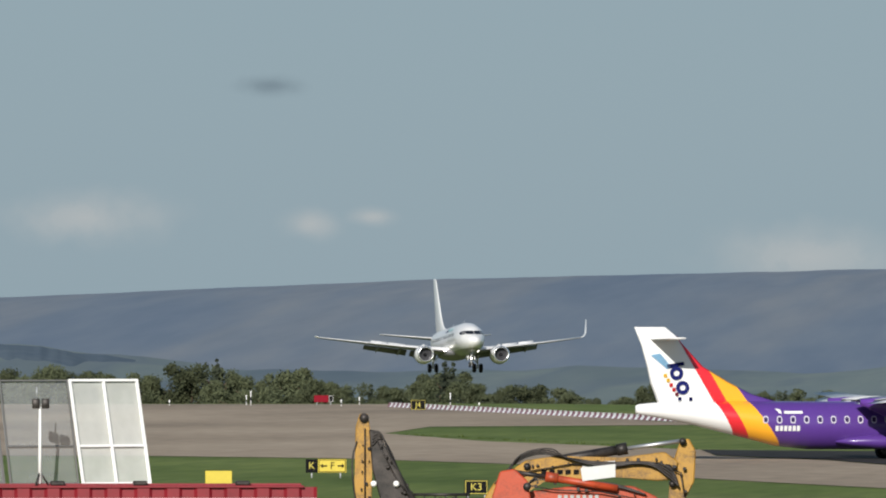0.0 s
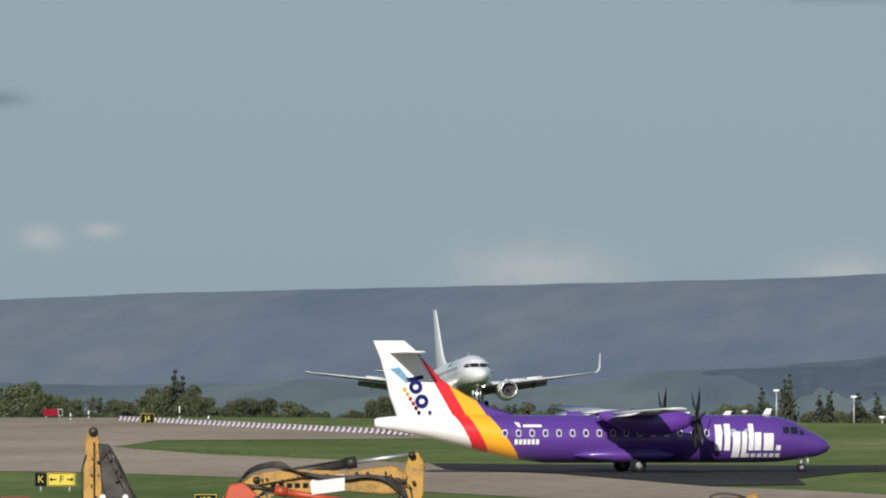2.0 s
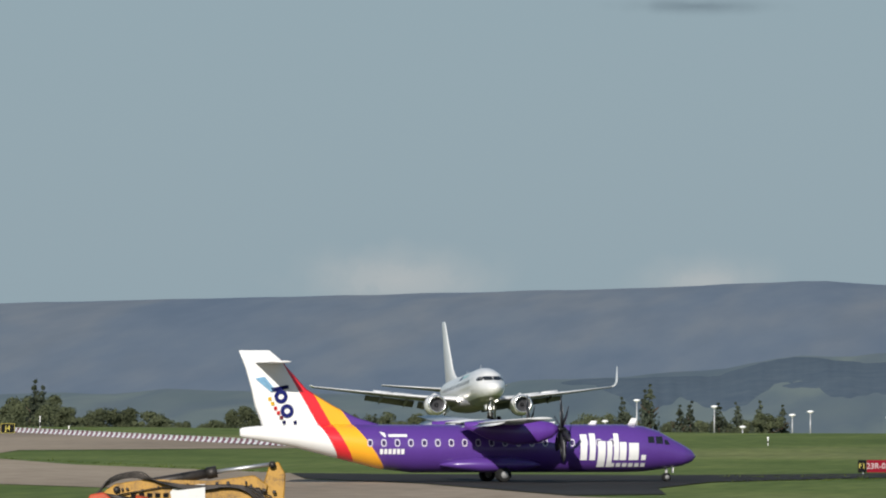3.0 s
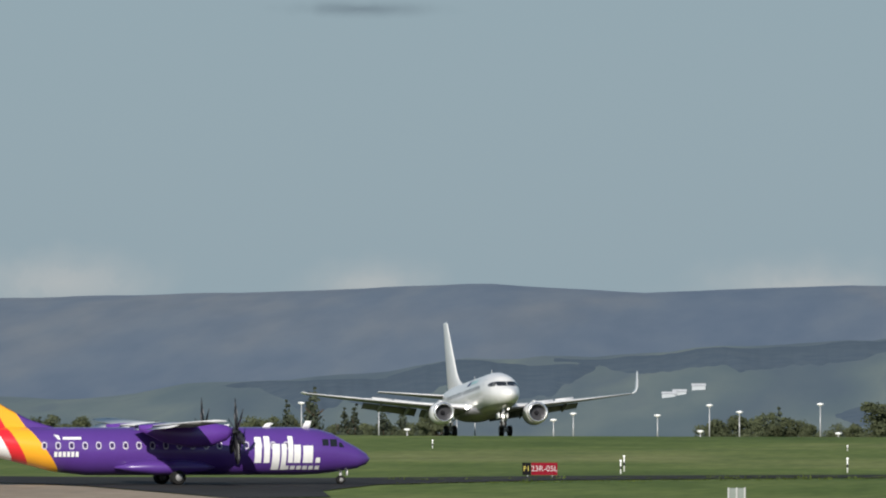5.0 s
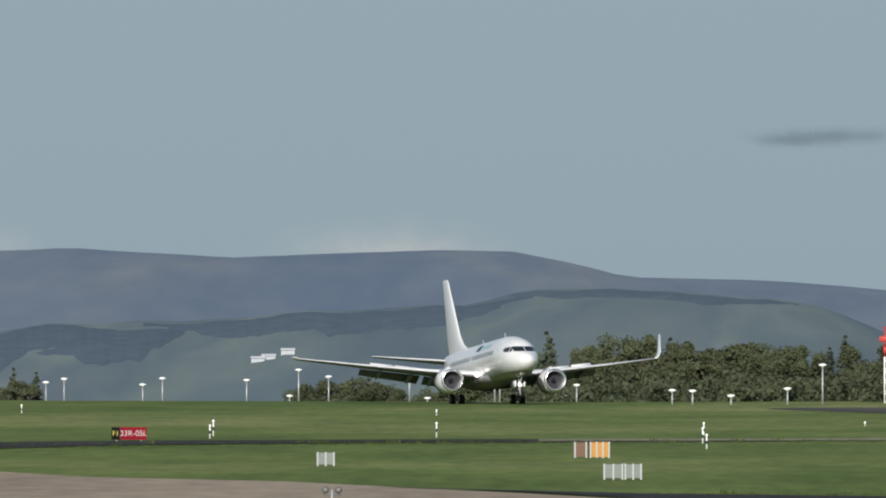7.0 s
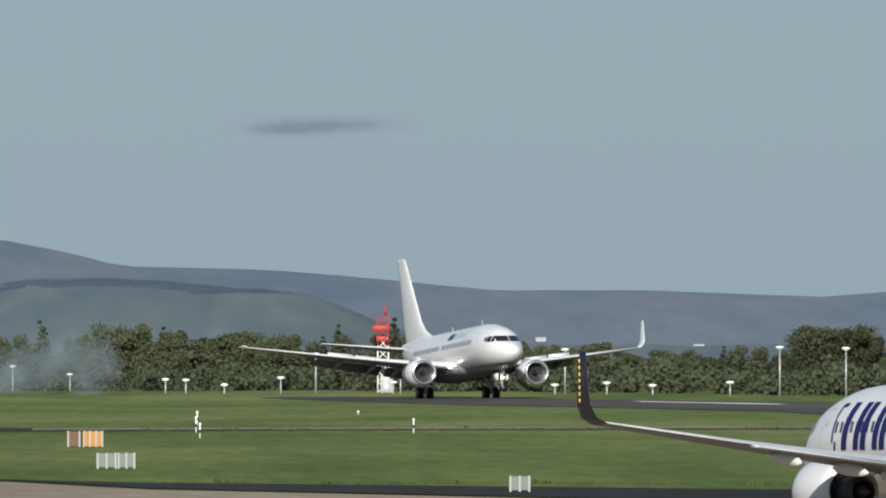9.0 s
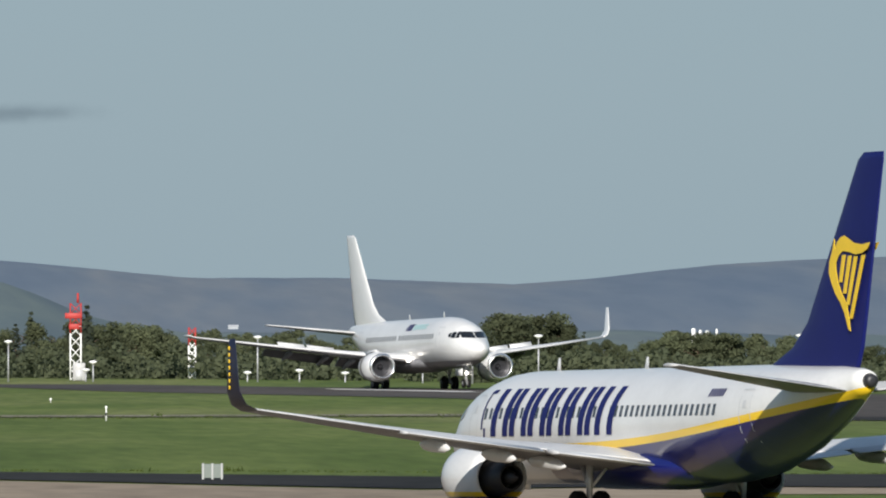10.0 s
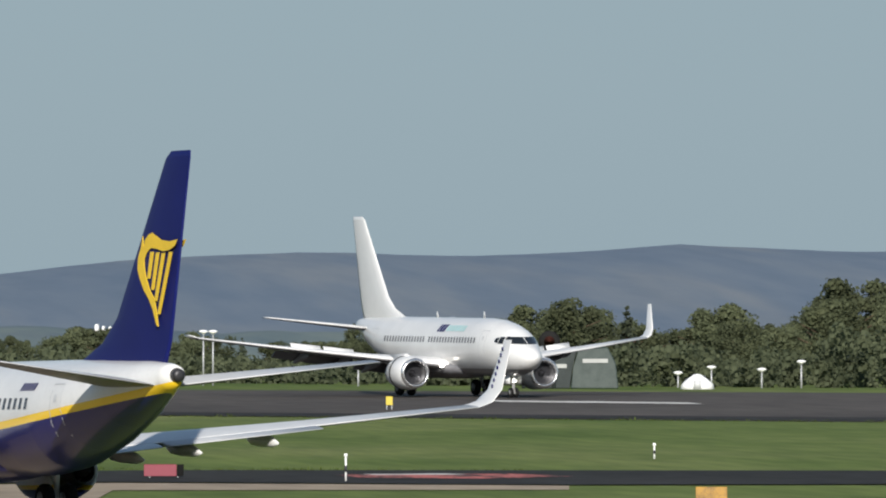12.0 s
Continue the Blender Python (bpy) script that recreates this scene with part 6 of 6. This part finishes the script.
def clouds():
    """A few pale cumulus banks low over the hills and thin grey wisps, far away."""
    m = bpy.data.materials.new("cloud")
    t, n, l, b = nodes_of(m)
    tc, mp, nz, gr = n.new("ShaderNodeTexCoord"), n.new("ShaderNodeMapping"), n.new("ShaderNodeTexNoise"), n.new("ShaderNodeTexGradient")
    gr.gradient_type = "SPHERICAL"
    mp.inputs["Location"].default_value, mp.inputs["Scale"].default_value = (-1, -1, 0), (2, 2, 0)
    l.new(tc.outputs["Generated"], mp.inputs[0]), l.new(mp.outputs[0], gr.inputs[0])
    oi, add = n.new("ShaderNodeObjectInfo"), n.new("ShaderNodeVectorMath")
    l.new(tc.outputs["Object"], add.inputs[0]), l.new(oi.outputs["Location"], add.inputs[1])
    l.new(add.outputs[0], nz.inputs["Vector"])
    nz.inputs["Scale"].default_value, nz.inputs["Detail"].default_value = 0.09, 6
    sub, mul = n.new("ShaderNodeMath"), n.new("ShaderNodeMath")
    sub.operation, mul.operation = "ADD", "MULTIPLY"
    l.new(gr.outputs[1], sub.inputs[0]), l.new(nz.outputs[0], sub.inputs[1])
    mr = n.new("ShaderNodeMapRange")
    mr.inputs[1].default_value, mr.inputs[2].default_value, mr.inputs[4].default_value = 0.60, 1.30, 0.42
    l.new(sub.outputs[0], mr.inputs[0])
    l.new(mr.outputs[0], mul.inputs[0]), l.new(gr.outputs[1], mul.inputs[1])
    sc = n.new("ShaderNodeMath")
    sc.operation = "MULTIPLY"
    sc.inputs[1].default_value, sc.use_clamp = 2.2, True
    l.new(mul.outputs[0], sc.inputs[0]), l.new(sc.outputs[0], b.inputs["Alpha"])
    # flat cards with a black base; their daylight is put in as emission
    b.inputs["Base Color"].default_value = (0, 0, 0, 1)
    b.inputs["Emission Color"].default_value, b.inputs["Emission Strength"].default_value = (0.385, 0.415, 0.425, 1), 1.0
    b.inputs["Specular IOR Level"].default_value = 0.0
    g = m.copy()
    g.name = "thin_cloud"
    g.node_tree.nodes["Principled BSDF"].inputs["Emission Color"].default_value = (0.170, 0.225, 0.262, 1)
    for u, v, w, h, mt, lab in ((150, 385, 480, 150, m, "pale"), (550, 397, 150, 90, m, "pale"), (660, 384, 130, 50, m, "pale"), (1430, 455, 560, 190, m, "pale"), (1975, 460, 400, 150, m, "pale"), (2740, 465, 640, 170, m, "pale"),
                                (480, 152, 200, 60, g, "thin grey"), (3520, 258, 420, 55, g, "thin grey"), (1960, -30, 420, 45, g, "thin grey"), (3450, 265, 260, 40, g, "thin grey")):
        d = 4900.0
        p = at(u, d, EYE_Z + (592 - v) * d / F_PX)
        k = d / F_PX
        bm = bmesh.new()
        bm.faces.new([bm.verts.new(q) for q in ((-w * k / 2, -h * k / 2, 0), (w * k / 2, -h * k / 2, 0), (w * k / 2, h * k / 2, 0), (-w * k / 2, h * k / 2, 0))])
        o = part("backdrop_cloud", bm, mt, None)
        o.matrix_basis = facing(u, d, p.z) @ pose(0, 0, 0, 90, 0, 0)
        tagged(o, lab + " cloud bank low over the distant hills", "cloud", kind="structure")


clouds()


def far_woods():
    """Dark strips of woodland and hedges on the far slopes."""
    rng = random.Random(12)
    # dark green shifted to blue, so distance haze sits in the colour
    m = surface("hazed_woodland", (0.080, 0.110, 0.145), (0.108, 0.140, 0.168), 0.16, 0.95)
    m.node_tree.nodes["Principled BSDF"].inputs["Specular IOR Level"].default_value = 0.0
    strips = [(1690, 2420, 3050, 1.5, 170), (2300, 2990, 3055, 1.3, 120), (2925, 3460, 3060, 1.0, 60), (2770, 3050, 2820, 0.8, 50), (2090, 2330, 2930, 0.9, 30), (-200, 240, 3060, 1.5, 90)]
    for u0, u1, d0, hh, deep in strips:
        n, rows = int((u1 - u0) / 4), []
        bm = bmesh.new()
        for i in range(n + 1):
            u = u0 + (u1 - u0) * i / n
            k = min(1.0, 4.0 * i / n, 4.0 * (n - i) / n) ** 0.9
            dd = d0 + 70 * noise.noise((u / 170.0, d0, 0))
            hv = 1.3 * hh * k * (0.62 + 0.22 * noise.noise((u / 75.0, d0, 4)) + 0.16 * noise.noise((u / 16.0, d0, 9)) + 0.08 * noise.noise((u / 5.0, d0, 2)))
            row = []
            for j in range(6):
                w = (j / 5 - 1.0) * deep * (0.25 + 0.75 * k) * (1 + 0.4 * noise.noise((u / 90.0, d0, 7)) + 0.15 * noise.noise((u / 24.0, d0, 3)))
                d = dd + w
                row.append(bm.verts.new(at(u, d, ground_z(u, d) - 0.3 + hv * math.cos(math.pi * (j / 5 - 0.5)))))
            rows.append(row)
        for a, b in zip(rows, rows[1:]):
            for j in range(5):
                bm.faces.new((a[j], b[j], b[j + 1], a[j + 1]))
        tagged(part("far_woods", bm, m, None), "dark woodland strip on the far hillside, haze painted into its colour", "woods", kind="stuff")


far_woods()


def tyre_smoke():
    """Soft blue-grey puffs left behind where the tyres touch down."""
    m = bpy.data.materials.new("tyre_smoke")
    t, n, l, b = nodes_of(m)
    uv, mp, gr, mu = n.new("ShaderNodeUVMap"), n.new("ShaderNodeMapping"), n.new("ShaderNodeTexGradient"), n.new("ShaderNodeMath")
    gr.gradient_type, mu.operation = "SPHERICAL", "MULTIPLY"
    mp.inputs["Location"].default_value, mp.inputs["Scale"].default_value = (-1, -1, 0), (2, 2, 1)
    mu.inputs[1].default_value = 0.36
    l.new(uv.outputs[0], mp.inputs[0]), l.new(mp.outputs[0], gr.inputs[0]), l.new(gr.outputs[1], mu.inputs[0]), l.new(mu.outputs[0], b.inputs["Alpha"])
    b.inputs["Base Color"].default_value, b.inputs["Roughness"].default_value = (0.20, 0.26, 0.31, 1), 1.0
    rng = random.Random(3)
    for i in range(4):
        bm = bmesh.new()
        lay_uv = bm.loops.layers.uv.new("UVMap")
        for _ in range(3):
            c = Vector((rng.gauss(0, 1.0), rng.gauss(0, 1.2), rng.gauss(0, 0.7)))
            a = Vector((rng.gauss(0, 1), rng.gauss(0, 0.1), rng.gauss(0, 1))).normalized()
            bb = a.cross(Vector((rng.gauss(0, 0.1), -1, rng.gauss(0, 0.1)))).normalized()
            q = rng.uniform(1.9, 2.9)
            f = bm.faces.new([bm.verts.new(c + d) for d in (a * q + bb * q, a * q - bb * q, -a * q - bb * q, -a * q + bb * q)])
            for lp, co in zip(f.loops, ((0, 0), (1, 0), (1, 1), (0, 1))):
                lp[lay_uv].uv = co
        o = part("tyre_smoke", bm, m, None)
        tagged(o, "thin blue-grey puff of tyre smoke over the runway", "smoke", "tyre smoke puffs")
        SMOKE.append(o)


SMOKE = []
tyre_smoke()


# ---- what moves ----
def motions():
    # landing jet: seconds, azimuth, height of the wheels, nose-up pitch, heading off the line of sight
    rows = []
    for t, u, z, up, off in ((0, 805.7, 2.75, 3.1, 9.2), (1.5, 1164, 0.72, 3.6, 9.5), (2.5, 1421, 0.1, 4.1, 9.9), (4.5, 2003.5, -0.12, 4.3, 11.2), (5.5, 2336, -0.14, 4.4, 12.0), (6.7, 2788, 0.05, 4.1, 13.2),
                             (7.3, 3031, 0.15, 4.1, 13.9), (8.3, 3445, 0.32, 4.0, 15.4), (9.0, 3753.5, 0.4, 3.6, 16.6), (9.5, 3981, 0.4, 2.6, 17.4), (10.5, 4481, 0.42, 0.3, 19.4), (11, 4760.5, 0.43, -0.1, 20.4), (12, 5328, 0.43, -0.3, 22.4)):
        d = 1645 - 68.6 * t + 0.57 * t * t
        los = math.degrees((u - 3000) / F_PX)
        head = -90 - los + off          # towards the viewer, swung to the right
        p = at(u, d)
        rows.append((t, pose(p.x, p.y, z + 0.03, 0, 0, head) @ pose(0, 0, 0, 0, -up, 0)))
    walk(JET, rows)
    # the legs hang out of their struts and the wings bend up until the weight is on the wheels
    for o in JET.children:
        if o.name.startswith(("landing_gear", "nose_gear")):
            walk(o, [(0, pose(0, 0, -0.38)), (8.6, pose(0, 0, -0.34)), (11.2, pose(0, 0, 0)), (12, pose(0, 0, 0))])
        elif o.name.startswith("wing"):
            k = 1.1 if sum(v.co.y for v in o.data.vertices) > 0 else -1.1
            walk(o, [(0, pose(0, 0, 0, k, 0, 0)), (8.6, pose(0, 0, 0, k, 0, 0)), (11.2, pose(0, 0, 0)), (12, pose(0, 0, 0))])
    # jet taxiing away
    head = 107.39
    h = radians(head)
    b0 = at(4626.9, 452.0)
    rows = []
    for t in (0, 4, 8, 10.5, 12):
        k = 4.26 * (t - 10.5)
        rows.append((t, pose(b0.x + k * math.cos(h), b0.y + k * math.sin(h), -0.46, 0, 0, head) @ pose(0, 0, 0, 0, 0.86, 0) @ pose(0, 0, 0, 0.38, 0, 0)))
    walk(BLUE, rows)
    # turboprop creeping forward
    a = at(1598, 754)
    h = radians(17.2)
    rows = []
    for t in (0, 3, 6, 9, 12):
        k = 0.29 * (t - 2.5)
        rows.append((t, pose(a.x + k * math.cos(h), a.y + k * math.sin(h), 0.05, 0, 0, 17.2)))
    walk(PROP, rows)
    # smoke wells up from the runway at touchdown and drifts aside
    for i, o in enumerate(SMOKE):
        u = 3010 + 42 * i
        d = 1185 - 9 * i
        g = ground_z(u, d)
        t0 = 7.2 + 0.07 * i
        a, b = at(u, d, g - 3.6), at(u - 12, d + 2, g + 1.6 + 0.25 * (i % 3))
        c = at(u - 30, d + 4, g + 2.4 + 0.3 * (i % 3))
        walk(o, [(0, pose(*a)), (t0, pose(*a)), (t0 + 0.5, pose(*b, 0, 0, 15)), (12, pose(*c, 0, 0, 60))])
    for p, loc in PROPS:
        walk(p, [(i * 0.5, pose(*loc, 75 * i, 0, 0)) for i in range(25)])


motions()
